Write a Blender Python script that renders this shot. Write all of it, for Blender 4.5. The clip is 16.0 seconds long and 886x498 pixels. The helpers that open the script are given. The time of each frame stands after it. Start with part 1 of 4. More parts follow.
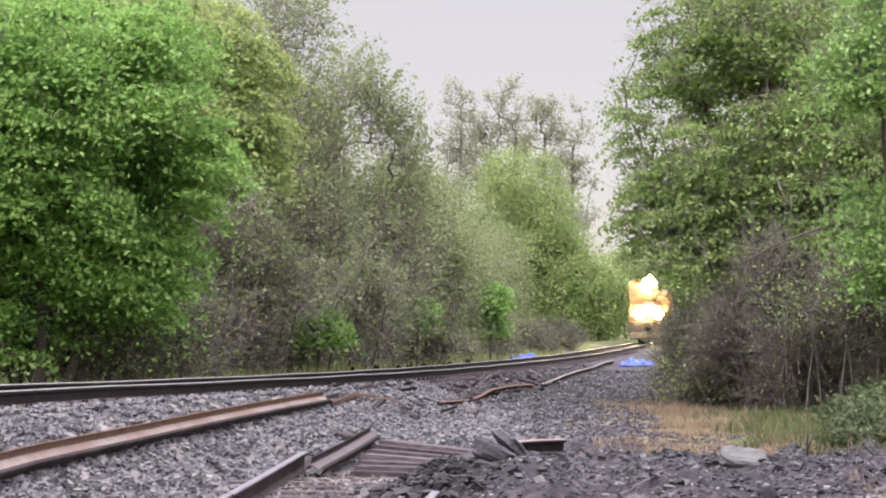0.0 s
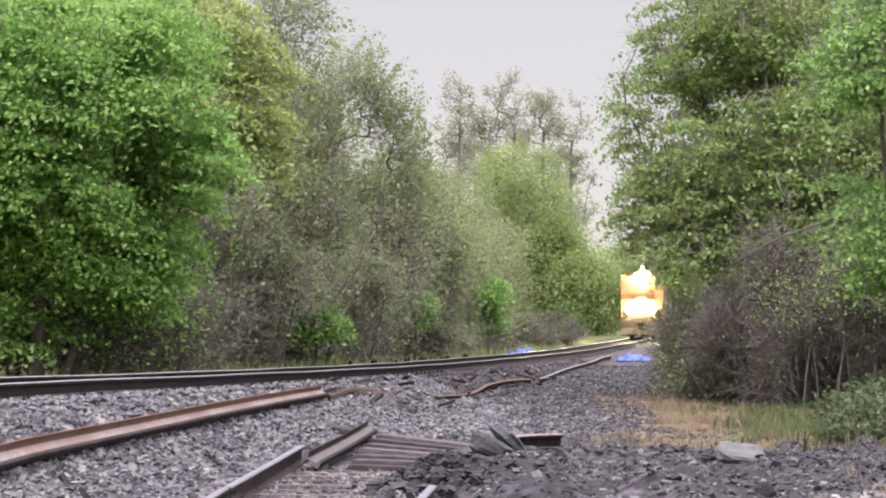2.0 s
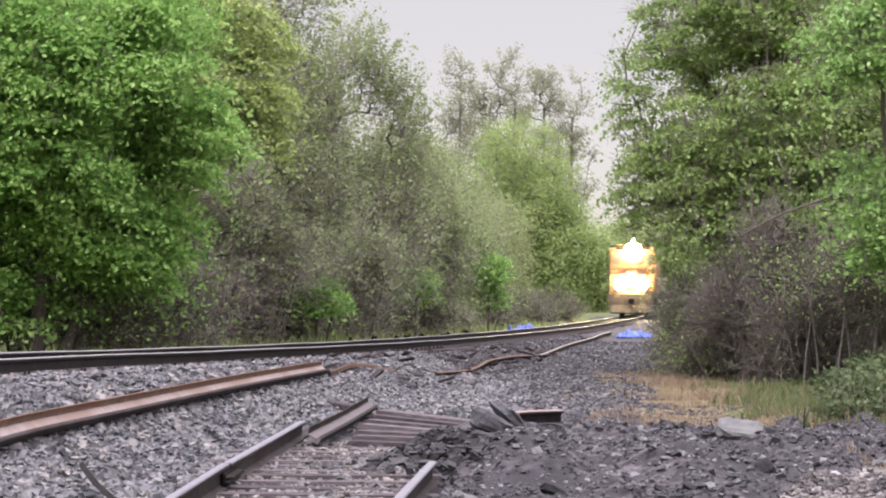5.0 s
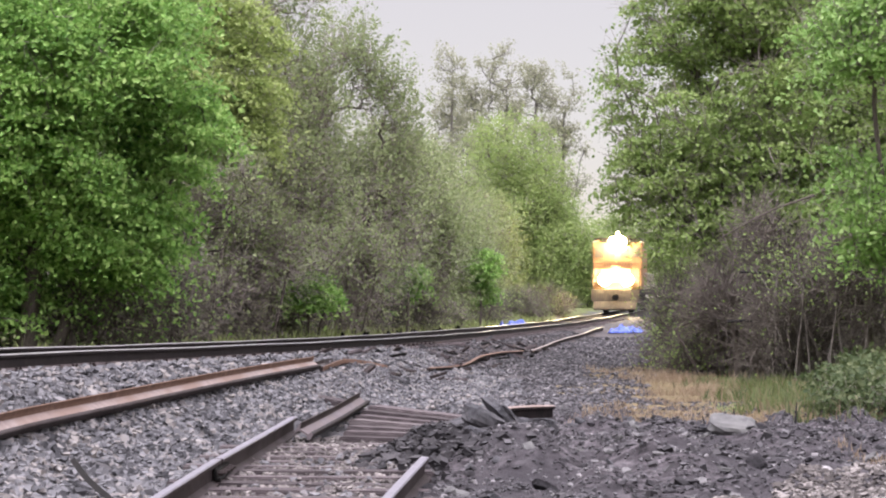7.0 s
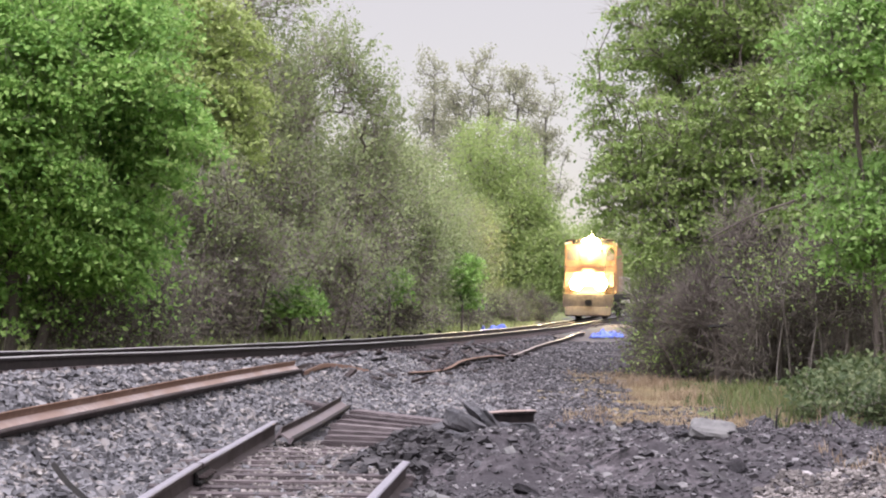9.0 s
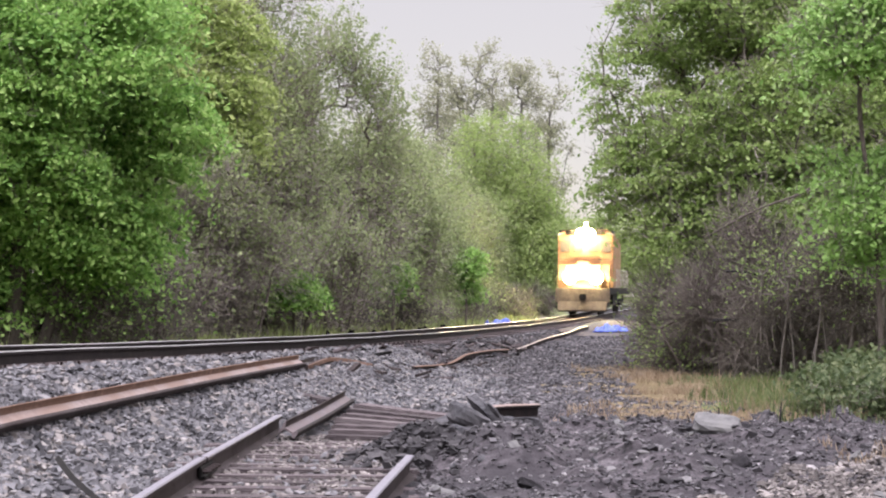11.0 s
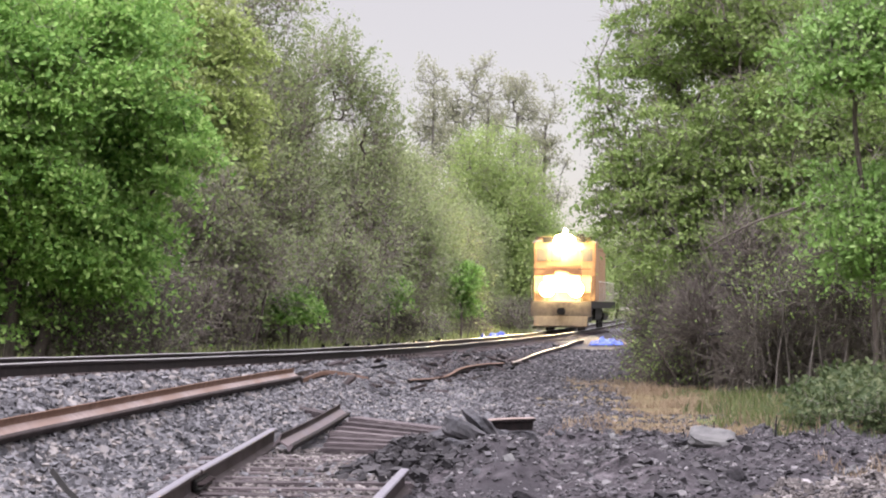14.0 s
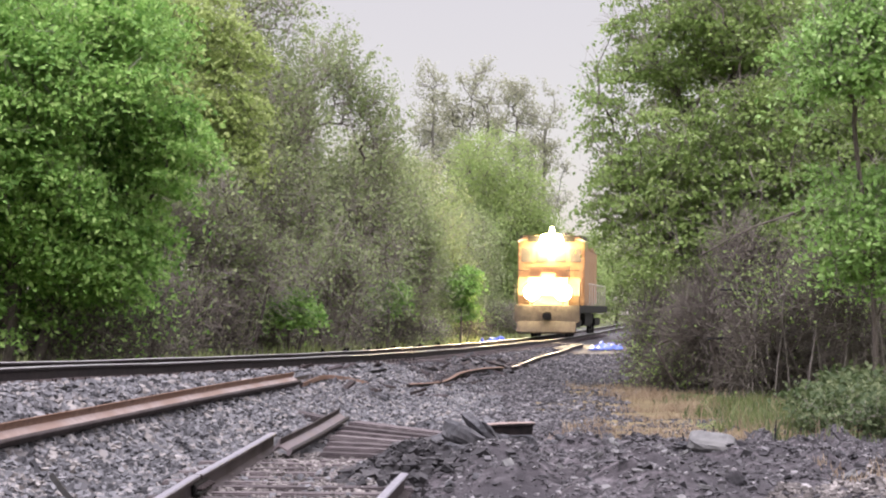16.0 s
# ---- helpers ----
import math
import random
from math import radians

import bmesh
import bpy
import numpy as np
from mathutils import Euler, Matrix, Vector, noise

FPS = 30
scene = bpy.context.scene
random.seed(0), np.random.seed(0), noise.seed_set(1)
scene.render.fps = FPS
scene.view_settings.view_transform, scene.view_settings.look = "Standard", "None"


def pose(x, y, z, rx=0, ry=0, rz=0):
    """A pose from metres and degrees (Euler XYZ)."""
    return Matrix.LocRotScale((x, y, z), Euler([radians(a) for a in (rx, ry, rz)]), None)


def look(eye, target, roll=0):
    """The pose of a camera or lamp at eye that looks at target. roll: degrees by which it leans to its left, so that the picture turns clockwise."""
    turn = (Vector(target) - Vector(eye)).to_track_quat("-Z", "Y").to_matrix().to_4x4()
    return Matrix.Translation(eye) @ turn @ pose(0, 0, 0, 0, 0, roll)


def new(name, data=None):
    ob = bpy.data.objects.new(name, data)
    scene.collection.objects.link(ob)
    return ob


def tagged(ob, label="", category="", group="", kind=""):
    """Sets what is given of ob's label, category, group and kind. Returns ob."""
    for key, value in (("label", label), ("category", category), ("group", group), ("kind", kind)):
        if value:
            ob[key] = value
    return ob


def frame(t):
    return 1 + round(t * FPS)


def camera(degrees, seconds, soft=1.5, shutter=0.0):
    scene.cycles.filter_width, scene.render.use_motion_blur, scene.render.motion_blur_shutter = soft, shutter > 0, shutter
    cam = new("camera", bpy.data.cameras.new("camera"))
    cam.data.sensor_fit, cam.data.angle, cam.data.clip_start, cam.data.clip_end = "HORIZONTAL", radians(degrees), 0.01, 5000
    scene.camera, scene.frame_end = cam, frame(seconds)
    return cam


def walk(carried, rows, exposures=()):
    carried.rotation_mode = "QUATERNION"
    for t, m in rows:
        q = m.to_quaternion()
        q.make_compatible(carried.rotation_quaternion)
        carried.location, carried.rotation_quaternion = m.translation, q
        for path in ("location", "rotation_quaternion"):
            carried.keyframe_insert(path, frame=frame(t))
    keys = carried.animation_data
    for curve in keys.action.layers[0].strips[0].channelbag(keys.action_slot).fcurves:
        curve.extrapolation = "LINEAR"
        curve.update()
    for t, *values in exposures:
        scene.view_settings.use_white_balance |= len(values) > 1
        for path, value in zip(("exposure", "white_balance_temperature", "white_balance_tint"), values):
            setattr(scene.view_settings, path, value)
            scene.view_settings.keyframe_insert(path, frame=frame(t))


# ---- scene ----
from collections import defaultdict

# ---------------------------------------------------------------- camera
EYE = 1.43
cam = camera(25.26, 16.0, soft=2.1)
TILT = 2.356
# seconds, turn to the left, turn upward, lean to the left (degrees)
TURNS = [
    (0.0, 0.0, 0.0, 0.0), (0.5, -0.0137, -0.1508, 0.03), (1.0, -0.1953, -0.1118, 0.06), (1.5, -0.1577, 0.0396, 0.13),
    (2.0, -0.0507, -0.1609, 0.24), (2.5, -0.0224, -0.3139, 0.31), (3.0, 0.2934, -0.8929, 0.335), (3.5, 0.312, -1.074, 0.335),
    (4.0, -0.0005, -0.783, 0.35), (4.5, -0.0862, -0.7954, 0.345), (5.0, -0.0446, -0.852, 0.32), (7.5, -0.4405, -0.984, 0.34),
    (8.0, -0.6576, -0.8019, 0.41), (8.5, -0.8212, -0.8263, 0.41), (11.0, -0.7031, -1.0197, 0.405), (11.5, -0.6757, -1.1498, 0.415),
    (12.0, -0.7839, -1.0025, 0.44), (12.5, -0.8058, -0.8933, 0.465), (13.0, -0.7572, -0.7554, 0.49), (13.5, -0.7113, -0.6704, 0.49),
    (14.0, -0.8309, -0.6329, 0.51), (14.5, -0.7416, -0.5204, 0.505), (15.0, -0.7946, -0.6702, 0.512), (15.5, -0.6667, -0.6956, 0.52),
    (16.0, -0.8405, -0.5058, 0.53),
]
walk(cam, [(t, pose(0, 0, EYE, 90 + TILT + up, 0, turn) @ pose(0, 0, 0, 0, 0, lean)) for t, turn, up, lean in TURNS])

# ---------------------------------------------------------------- light: evening, overcast
world = bpy.data.worlds.new("overcast_sky")
scene.world = world
world.use_nodes = True
wn, wl = world.node_tree.nodes, world.node_tree.links
wn.clear()
w_out, w_bg, w_add, w_bg2 = (wn.new(k) for k in ("ShaderNodeOutputWorld", "ShaderNodeBackground", "ShaderNodeAddShader", "ShaderNodeBackground"))
w_sky = wn.new("ShaderNodeTexSky")
w_sky.sky_type, w_sky.sun_disc = "NISHITA", False
w_sky.sun_elevation, w_sky.sun_rotation = radians(64), radians(208)
w_bg2.inputs[1].default_value = 0.05
wl.new(w_sky.outputs[0], w_bg2.inputs[0])
w_co, w_sep, w_ramp = wn.new("ShaderNodeTexCoord"), wn.new("ShaderNodeSeparateXYZ"), wn.new("ShaderNodeMapRange")
wl.new(w_co.outputs["Generated"], w_sep.inputs[0])
wl.new(w_sep.outputs[2], w_ramp.inputs[0])
w_ramp.inputs[1].default_value, w_ramp.inputs[2].default_value = 0.19, 0.9
w_ramp.inputs[3].default_value, w_ramp.inputs[4].default_value = 0.59, 4.4
w_tint, w_high = wn.new("ShaderNodeMix"), wn.new("ShaderNodeMapRange")
w_tint.data_type = "RGBA"
w_high.inputs[1].default_value, w_high.inputs[2].default_value = 0.15, 0.7
wl.new(w_sep.outputs[2], w_high.inputs[0])
wl.new(w_high.outputs[0], w_tint.inputs["Factor"])
w_tint.inputs["A"].default_value, w_tint.inputs["B"].default_value = (1.015, 0.866, 0.835, 1), (0.96, 0.885, 0.985, 1)
wl.new(w_tint.outputs["Result"], w_bg.inputs[0])
wl.new(w_ramp.outputs[0], w_bg.inputs[1])
wl.new(w_bg.outputs[0], w_add.inputs[0])
wl.new(w_bg2.outputs[0], w_add.inputs[1])
wl.new(w_add.outputs[0], w_out.inputs[0])

sun = new("sun", bpy.data.lights.new("sun", "SUN"))
sun.data.energy, sun.data.angle, sun.data.color = 2.68, radians(40), (0.985, 0.952, 1.0)
sun.matrix_world = look((-20, -38, 90), (0, 0, 0))
scene.view_settings.exposure = 0.0


# ---------------------------------------------------------------- materials
def material(name, rough=0.8, metal=0.0):
    m = bpy.data.materials.new(name)
    m.use_nodes = True
    b = m.node_tree.nodes["Principled BSDF"]
    b.inputs["Roughness"].default_value, b.inputs["Metallic"].default_value = rough, metal
    return m, m.node_tree.nodes, m.node_tree.links, b


def ramp_of(n, cols):
    r = n.new("ShaderNodeValToRGB")
    while len(r.color_ramp.elements) < len(cols):
        r.color_ramp.elements.new(0.5)
    for e, (p, c) in zip(r.color_ramp.elements, cols):
        e.position, e.color = p, (*c, 1)
    return r


def grainy(name, cols, scale, rough=0.85, metal=0.0, bump=0.3, big=None, stretch=None, detail=8.0, dist=0.02, rand=False):
    """A noise-driven surface: grain at scale, a second slow variation, a bump."""
    m, n, l, b = material(name, rough, metal)
    if rough > 0.6:
        b.inputs["Specular IOR Level"].default_value = 0.12
    co = n.new("ShaderNodeTexCoord")
    src = co.outputs["Object"]
    if stretch:
        mp = n.new("ShaderNodeMapping")
        mp.inputs["Scale"].default_value = stretch
        l.new(src, mp.inputs[0])
        src = mp.outputs[0]
    t = n.new("ShaderNodeTexNoise")
    t.inputs["Scale"].default_value, t.inputs["Detail"].default_value, t.inputs["Roughness"].default_value = scale, detail, 0.65
    l.new(src, t.inputs["Vector"])
    fac = t.outputs[0]
    if rand:
        oi = n.new("ShaderNodeObjectInfo")
        ad = n.new("ShaderNodeMath")
        ad.operation = "MULTIPLY_ADD"
        l.new(oi.outputs["Random"], ad.inputs[0])
        ad.inputs[1].default_value = 0.25
        sb = n.new("ShaderNodeMath")
        sb.operation = "SUBTRACT"
        l.new(fac, sb.inputs[0])
        sb.inputs[1].default_value = 0.12
        l.new(sb.outputs[0], ad.inputs[2])
        fac = ad.outputs[0]
    r = ramp_of(n, cols)
    l.new(fac, r.inputs[0])
    col = r.outputs[0]
    if big:
        t2 = n.new("ShaderNodeTexNoise")
        t2.inputs["Scale"].default_value, t2.inputs["Detail"].default_value = big[0], 4
        l.new(co.outputs["Object"], t2.inputs["Vector"])
        mr = n.new("ShaderNodeMapRange")
        mr.inputs[1].default_value, mr.inputs[2].default_value = 0.42, 0.62
        l.new(t2.outputs[0], mr.inputs[0])
        mx = n.new("ShaderNodeMix")
        mx.data_type = "RGBA"
        l.new(mr.outputs[0], mx.inputs["Factor"])
        l.new(col, mx.inputs["A"])
        mx.inputs["B"].default_value = (*big[1], 1)
        col = mx.outputs["Result"]
    l.new(col, b.inputs["Base Color"])
    if bump:
        bp = n.new("ShaderNodeBump")
        bp.inputs["Strength"].default_value, bp.inputs["Distance"].default_value = bump, dist
        l.new(t.outputs[0], bp.inputs["Height"])
        l.new(bp.outputs[0], b.inputs["Normal"])
    return m


def island_mat(name, cols, rough=0.6, trans=0.0, spec=0.3, vary=None):
    """Loose small pieces, each with its own shade; trans lets light through thin ones."""
    m, n, l, b = material(name, rough)
    b.inputs["Specular IOR Level"].default_value = spec
    g = n.new("ShaderNodeNewGeometry")
    fac = g.outputs["Random Per Island"]
    r = ramp_of(n, cols)
    if vary:
        co, t = n.new("ShaderNodeTexCoord"), n.new("ShaderNodeTexNoise")
        t.inputs["Scale"].default_value, t.inputs["Detail"].default_value = vary, 2
        l.new(co.outputs["Object"], t.inputs["Vector"])
        mx = n.new("ShaderNodeMix")
        mx.inputs["Factor"].default_value = 0.55
        l.new(fac, mx.inputs["A"])
        l.new(t.outputs[0], mx.inputs["B"])
        fac = mx.outputs["Result"]
    l.new(fac, r.inputs[0])
    l.new(r.outputs[0], b.inputs["Base Color"])
    if trans:
        tr, ms = n.new("ShaderNodeBsdfTranslucent"), n.new("ShaderNodeMixShader")
        ms.inputs[0].default_value = trans
        l.new(r.outputs[0], tr.inputs[0])
        l.new(b.outputs[0], ms.inputs[1])
        l.new(tr.outputs[0], ms.inputs[2])
        l.new(ms.outputs[0], n["Material Output"].inputs[0])
    return m


def glow(name, color, strength):
    m = bpy.data.materials.new(name)
    m.use_nodes = True
    b = m.node_tree.nodes["Principled BSDF"]
    b.inputs["Base Color"].default_value = (0.9, 0.9, 0.85, 1)
    b.inputs["Emission Color"].default_value, b.inputs["Emission Strength"].default_value = (*color, 1), strength
    return m


M_BALLAST = grainy("ballast", [(0.3, (0.02, 0.02, 0.021)), (0.55, (0.07, 0.068, 0.072)), (0.75, (0.18, 0.175, 0.175))], 14, bump=0.8, big=(0.5, (0.075, 0.073, 0.075)), dist=0.03)
M_FINES = grainy("dark_ballast_fines", [(0.35, (0.024, 0.022, 0.024)), (0.55, (0.07, 0.064, 0.068)), (0.72, (0.14, 0.13, 0.134))], 9, bump=0.8, big=(0.35, (0.07, 0.064, 0.066)), dist=0.03)
M_DIRT = grainy("dark_cinder_dirt", [(0.35, (0.01, 0.009, 0.01)), (0.52, (0.054, 0.048, 0.053)), (0.7, (0.15, 0.137, 0.146))], 7, bump=1.0, big=(0.9, (0.04, 0.037, 0.041)), dist=0.04)
M_SOIL = grainy("grassy_soil", [(0.3, (0.05, 0.05, 0.025)), (0.6, (0.12, 0.14, 0.05)), (0.8, (0.2, 0.19, 0.1))], 3, bump=0.5, big=(0.25, (0.1, 0.12, 0.045)))
M_BANK = grainy("brown_ballast_bank", [(0.3, (0.022, 0.018, 0.018)), (0.55, (0.07, 0.058, 0.056)), (0.75, (0.14, 0.12, 0.115))], 6, bump=0.8, big=(1.2, (0.05, 0.042, 0.042)), dist=0.04)
M_STRAW = grainy("straw_soil", [(0.3, (0.08, 0.065, 0.035)), (0.6, (0.16, 0.125, 0.07)), (0.8, (0.22, 0.18, 0.11))], 5, bump=0.5)
M_STONES = island_mat("crushed_stone", [(0.14, (0.018, 0.018, 0.02)), (0.42, (0.095, 0.095, 0.102)), (0.6, (0.165, 0.163, 0.172)), (0.75, (0.22, 0.203, 0.192)), (0.92, (0.31, 0.3, 0.297))], 0.85, spec=0.12, vary=2.5)
M_RUBBLE = island_mat("dark_rubble", [(0.1, (0.012, 0.012, 0.013)), (0.45, (0.05, 0.047, 0.052)), (0.68, (0.12, 0.115, 0.122)), (0.86, (0.36, 0.345, 0.345))], 0.85, vary=2.0)
M_CLOD = island_mat("dirt_lumps", [(0.1, (0.01, 0.01, 0.011)), (0.5, (0.035, 0.033, 0.036)), (0.9, (0.09, 0.085, 0.088))], 0.9, vary=2.0)
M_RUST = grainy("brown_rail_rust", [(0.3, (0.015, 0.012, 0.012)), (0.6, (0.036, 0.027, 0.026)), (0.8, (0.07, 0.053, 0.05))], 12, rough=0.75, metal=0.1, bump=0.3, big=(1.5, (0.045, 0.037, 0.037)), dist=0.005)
# pink rust made paler, for rail faces that catch the sky light
M_PALERUST = grainy("pale_rust_skylit", [(0.3, (0.2, 0.155, 0.14)), (0.6, (0.29, 0.24, 0.225)), (0.8, (0.4, 0.345, 0.33))], 10, rough=0.65, metal=0.1, bump=0.25, big=(1.2, (0.21, 0.15, 0.125)), dist=0.005)
M_STEEL = grainy("worn_rail_steel", [(0.3, (0.3, 0.29, 0.3)), (0.7, (0.44, 0.43, 0.43))], 20, rough=0.28, metal=0.5, bump=0.1, dist=0.002)
# foot coloured paler than the rail side, for the sky light on it
M_FOOT = grainy("skylit_rail_foot", [(0.3, (0.05, 0.04, 0.04)), (0.7, (0.11, 0.092, 0.09))], 9, rough=0.85, bump=0.3, big=(2, (0.075, 0.06, 0.058)), dist=0.004)
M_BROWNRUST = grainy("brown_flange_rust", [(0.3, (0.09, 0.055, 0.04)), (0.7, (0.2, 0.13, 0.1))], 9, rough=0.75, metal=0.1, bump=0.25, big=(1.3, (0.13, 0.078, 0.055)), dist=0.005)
M_WORNBROWN = grainy("worn_brown_rail_top", [(0.3, (0.16, 0.125, 0.11)), (0.7, (0.27, 0.22, 0.2))], 14, rough=0.4, metal=0.4, bump=0.2, dist=0.002)
M_DULLSTEEL = grainy("dull_rail_steel", [(0.3, (0.11, 0.105, 0.125)), (0.7, (0.19, 0.182, 0.21))], 16, rough=0.55, metal=0.25, bump=0.2, dist=0.002)
M_DARKRAIL = grainy("dark_rail_side", [(0.3, (0.011, 0.01, 0.011)), (0.6, (0.026, 0.021, 0.021)), (0.8, (0.05, 0.039, 0.037))], 10, rough=0.7, metal=0.1, bump=0.25, dist=0.004)
M_TIPPED = grainy("grey_brown_rail", [(0.3, (0.1, 0.084, 0.09)), (0.7, (0.18, 0.158, 0.168))], 10, rough=0.65, metal=0.15, bump=0.2, big=(2, (0.14, 0.117, 0.117)), dist=0.004)
M_TIE = grainy("weathered_tie_wood", [(0.25, (0.025, 0.021, 0.022)), (0.55, (0.088, 0.074, 0.077)), (0.8, (0.19, 0.166, 0.168))], 9, rough=0.9, bump=0.7, stretch=(0.6, 9, 9), dist=0.01, rand=True)
M_ASPHALT = grainy("broken_asphalt", [(0.3, (0.025, 0.025, 0.028)), (0.6, (0.065, 0.065, 0.071)), (0.8, (0.12, 0.12, 0.125))], 25, bump=0.6, big=(3, (0.085, 0.083, 0.088)), dist=0.01)
M_LUMP = grainy("black_cinder_lump", [(0.3, (0.008, 0.008, 0.009)), (0.6, (0.03, 0.028, 0.031)), (0.8, (0.07, 0.066, 0.07))], 16, bump=0.8, dist=0.02)
M_PALE = island_mat("buff_gravel", [(0.1, (0.03, 0.027, 0.027)), (0.45, (0.11, 0.1, 0.096)), (0.9, (0.32, 0.295, 0.28))], 0.85, spec=0.1, vary=2.0)
M_SLAB = grainy("pale_stone", [(0.3, (0.075, 0.075, 0.077)), (0.7, (0.15, 0.148, 0.147))], 14, bump=0.9, big=(4, (0.14, 0.138, 0.136)), dist=0.01)
M_FLAT = grainy("pale_flat_stone", [(0.3, (0.1, 0.097, 0.1)), (0.7, (0.2, 0.194, 0.197))], 16, bump=0.8, big=(5, (0.15, 0.146, 0.147)), dist=0.01)
M_TARP = grainy("blue_plastic", [(0.35, (0.014, 0.03, 0.18)), (0.65, (0.075, 0.14, 0.58))], 3, rough=0.4, bump=0.6)
M_BARK = grainy("grey_brown_bark", [(0.3, (0.06, 0.05, 0.045)), (0.7, (0.17, 0.145, 0.13))], 8, bump=0.6, stretch=(5, 5, 1), dist=0.02)
M_TWIG = island_mat("grey_twigs", [(0.0, (0.13, 0.11, 0.1)), (0.6, (0.275, 0.24, 0.222)), (1.0, (0.47, 0.42, 0.39))], 0.85, vary=0.5)
# brush twigs: M_TWIG darkened and browned, with the undergrowth's shade in the colour
M_BRUSH = island_mat("shaded_brown_twigs", [(0.0, (0.033, 0.028, 0.025)), (0.5, (0.122, 0.105, 0.092)), (1.0, (0.35, 0.312, 0.275))], 0.85, vary=0.7)
M_SAPLING = grainy("pale_grey_sapling_bark", [(0.3, (0.1, 0.088, 0.08)), (0.7, (0.24, 0.215, 0.2))], 9, bump=0.4, dist=0.01)
# distance haze is put into the colour of the far twigs and bark
M_FARTWIG = island_mat("hazed_far_twigs", [(0.0, (0.16, 0.145, 0.135)), (1.0, (0.32, 0.3, 0.28))], 0.85, vary=0.5)
M_FARBARK = grainy("hazed_far_bark", [(0.3, (0.13, 0.12, 0.115)), (0.7, (0.22, 0.205, 0.195))], 4, bump=0.3)
M_MAPLE = island_mat("fresh_maple_leaves", [(0.15, (0.08, 0.18, 0.045)), (0.5, (0.25, 0.43, 0.11)), (0.85, (0.46, 0.615, 0.228))], 0.55, 0.46, 0.2, vary=0.8)
M_YELLOW = island_mat("yellow_green_leaves", [(0.15, (0.19, 0.26, 0.08)), (0.5, (0.345, 0.43, 0.145)), (0.85, (0.5, 0.57, 0.25))], 0.55, 0.4, vary=0.6)
M_OLIVE = island_mat("olive_young_leaves", [(0.1, (0.14, 0.185, 0.088)), (0.5, (0.265, 0.325, 0.15)), (0.9, (0.44, 0.49, 0.25))], 0.6, 0.42, vary=0.5)
M_WILLOW = island_mat("pale_spring_leaves", [(0.1, (0.2, 0.29, 0.1)), (0.5, (0.325, 0.42, 0.155)), (0.9, (0.45, 0.52, 0.225))], 0.6, 0.45, vary=0.3)
# leaf colour greyed and lightened for the haze of distance
M_FARLEAF = island_mat("hazed_far_leaves", [(0.1, (0.25, 0.26, 0.18)), (0.5, (0.36, 0.37, 0.26)), (0.9, (0.48, 0.485, 0.36))], 0.6, 0.4, vary=0.3)
M_RIGHT = island_mat("mid_green_leaves", [(0.1, (0.115, 0.18, 0.05)), (0.5, (0.235, 0.335, 0.1)), (0.9, (0.41, 0.5, 0.2))], 0.5, 0.4, vary=0.7)
M_FRESH = island_mat("bright_green_leaves", [(0.1, (0.1, 0.2, 0.05)), (0.5, (0.225, 0.38, 0.1)), (0.9, (0.43, 0.57, 0.24))], 0.5, 0.4, vary=0.7)
M_WEED = island_mat("weed_blades", [(0.1, (0.024, 0.045, 0.017)), (0.5, (0.072, 0.103, 0.04)), (0.9, (0.22, 0.24, 0.125))], 0.6, 0.35, vary=0.6)
M_GRASS = island_mat("pale_grass_blades", [(0.1, (0.12, 0.16, 0.06)), (0.5, (0.24, 0.29, 0.11)), (0.9, (0.4, 0.42, 0.21))], 0.6, 0.35, vary=0.5)
M_MEADOW = island_mat("green_grass_blades", [(0.1, (0.055, 0.08, 0.025)), (0.5, (0.115, 0.145, 0.052)), (0.9, (0.24, 0.25, 0.12))], 0.6, 0.35, vary=0.5)
M_DRY = island_mat("dry_straw", [(0.1, (0.13, 0.1, 0.065)), (0.5, (0.26, 0.195, 0.135)), (0.9, (0.4, 0.33, 0.24))], 0.7, 0.3, vary=0.8)
M_LOCO = grainy("dark_engine_paint", [(0.3, (0.01, 0.009, 0.009)), (0.7, (0.018, 0.015, 0.014))], 4, rough=0.5, bump=0.05)
M_HANDRAIL = grainy("pale_handrail_paint", [(0.3, (0.4, 0.37, 0.33)), (0.7, (0.55, 0.51, 0.46))], 6, rough=0.5, bump=0.05)
# red paint lightened and shifted to orange for the amber glare round the lamps
M_LOCORED = grainy("dusty_red_paint_glare_tinted", [(0.3, (0.23, 0.125, 0.058)), (0.7, (0.32, 0.18, 0.085))], 4, rough=0.6, bump=0.05)
M_BLACK = grainy("black_underframe", [(0.3, (0.005, 0.005, 0.005)), (0.7, (0.016, 0.015, 0.014))], 6, rough=0.7, bump=0.2)
# glass lightened in colour, since glare washes the windows out
M_WINDOW = grainy("glare_washed_cab_glass", [(0.3, (0.07, 0.065, 0.06)), (0.7, (0.11, 0.1, 0.09))], 3, rough=0.25, bump=0)
# dark pilot paint lightened to carry the brown glare below the lamps
M_PILOT = grainy("glare_tinted_pilot_paint", [(0.3, (0.05, 0.042, 0.036)), (0.7, (0.1, 0.085, 0.07))], 5, rough=0.8, bump=0.1)
M_HEAD = glow("headlight_glow", (1.0, 0.76, 0.38), 420)
M_DITCH = glow("ditch_light_glow", (1.0, 0.76, 0.38), 440)
M_MARK = glow("roof_beacon_glow", (1.0, 0.76, 0.4), 120)


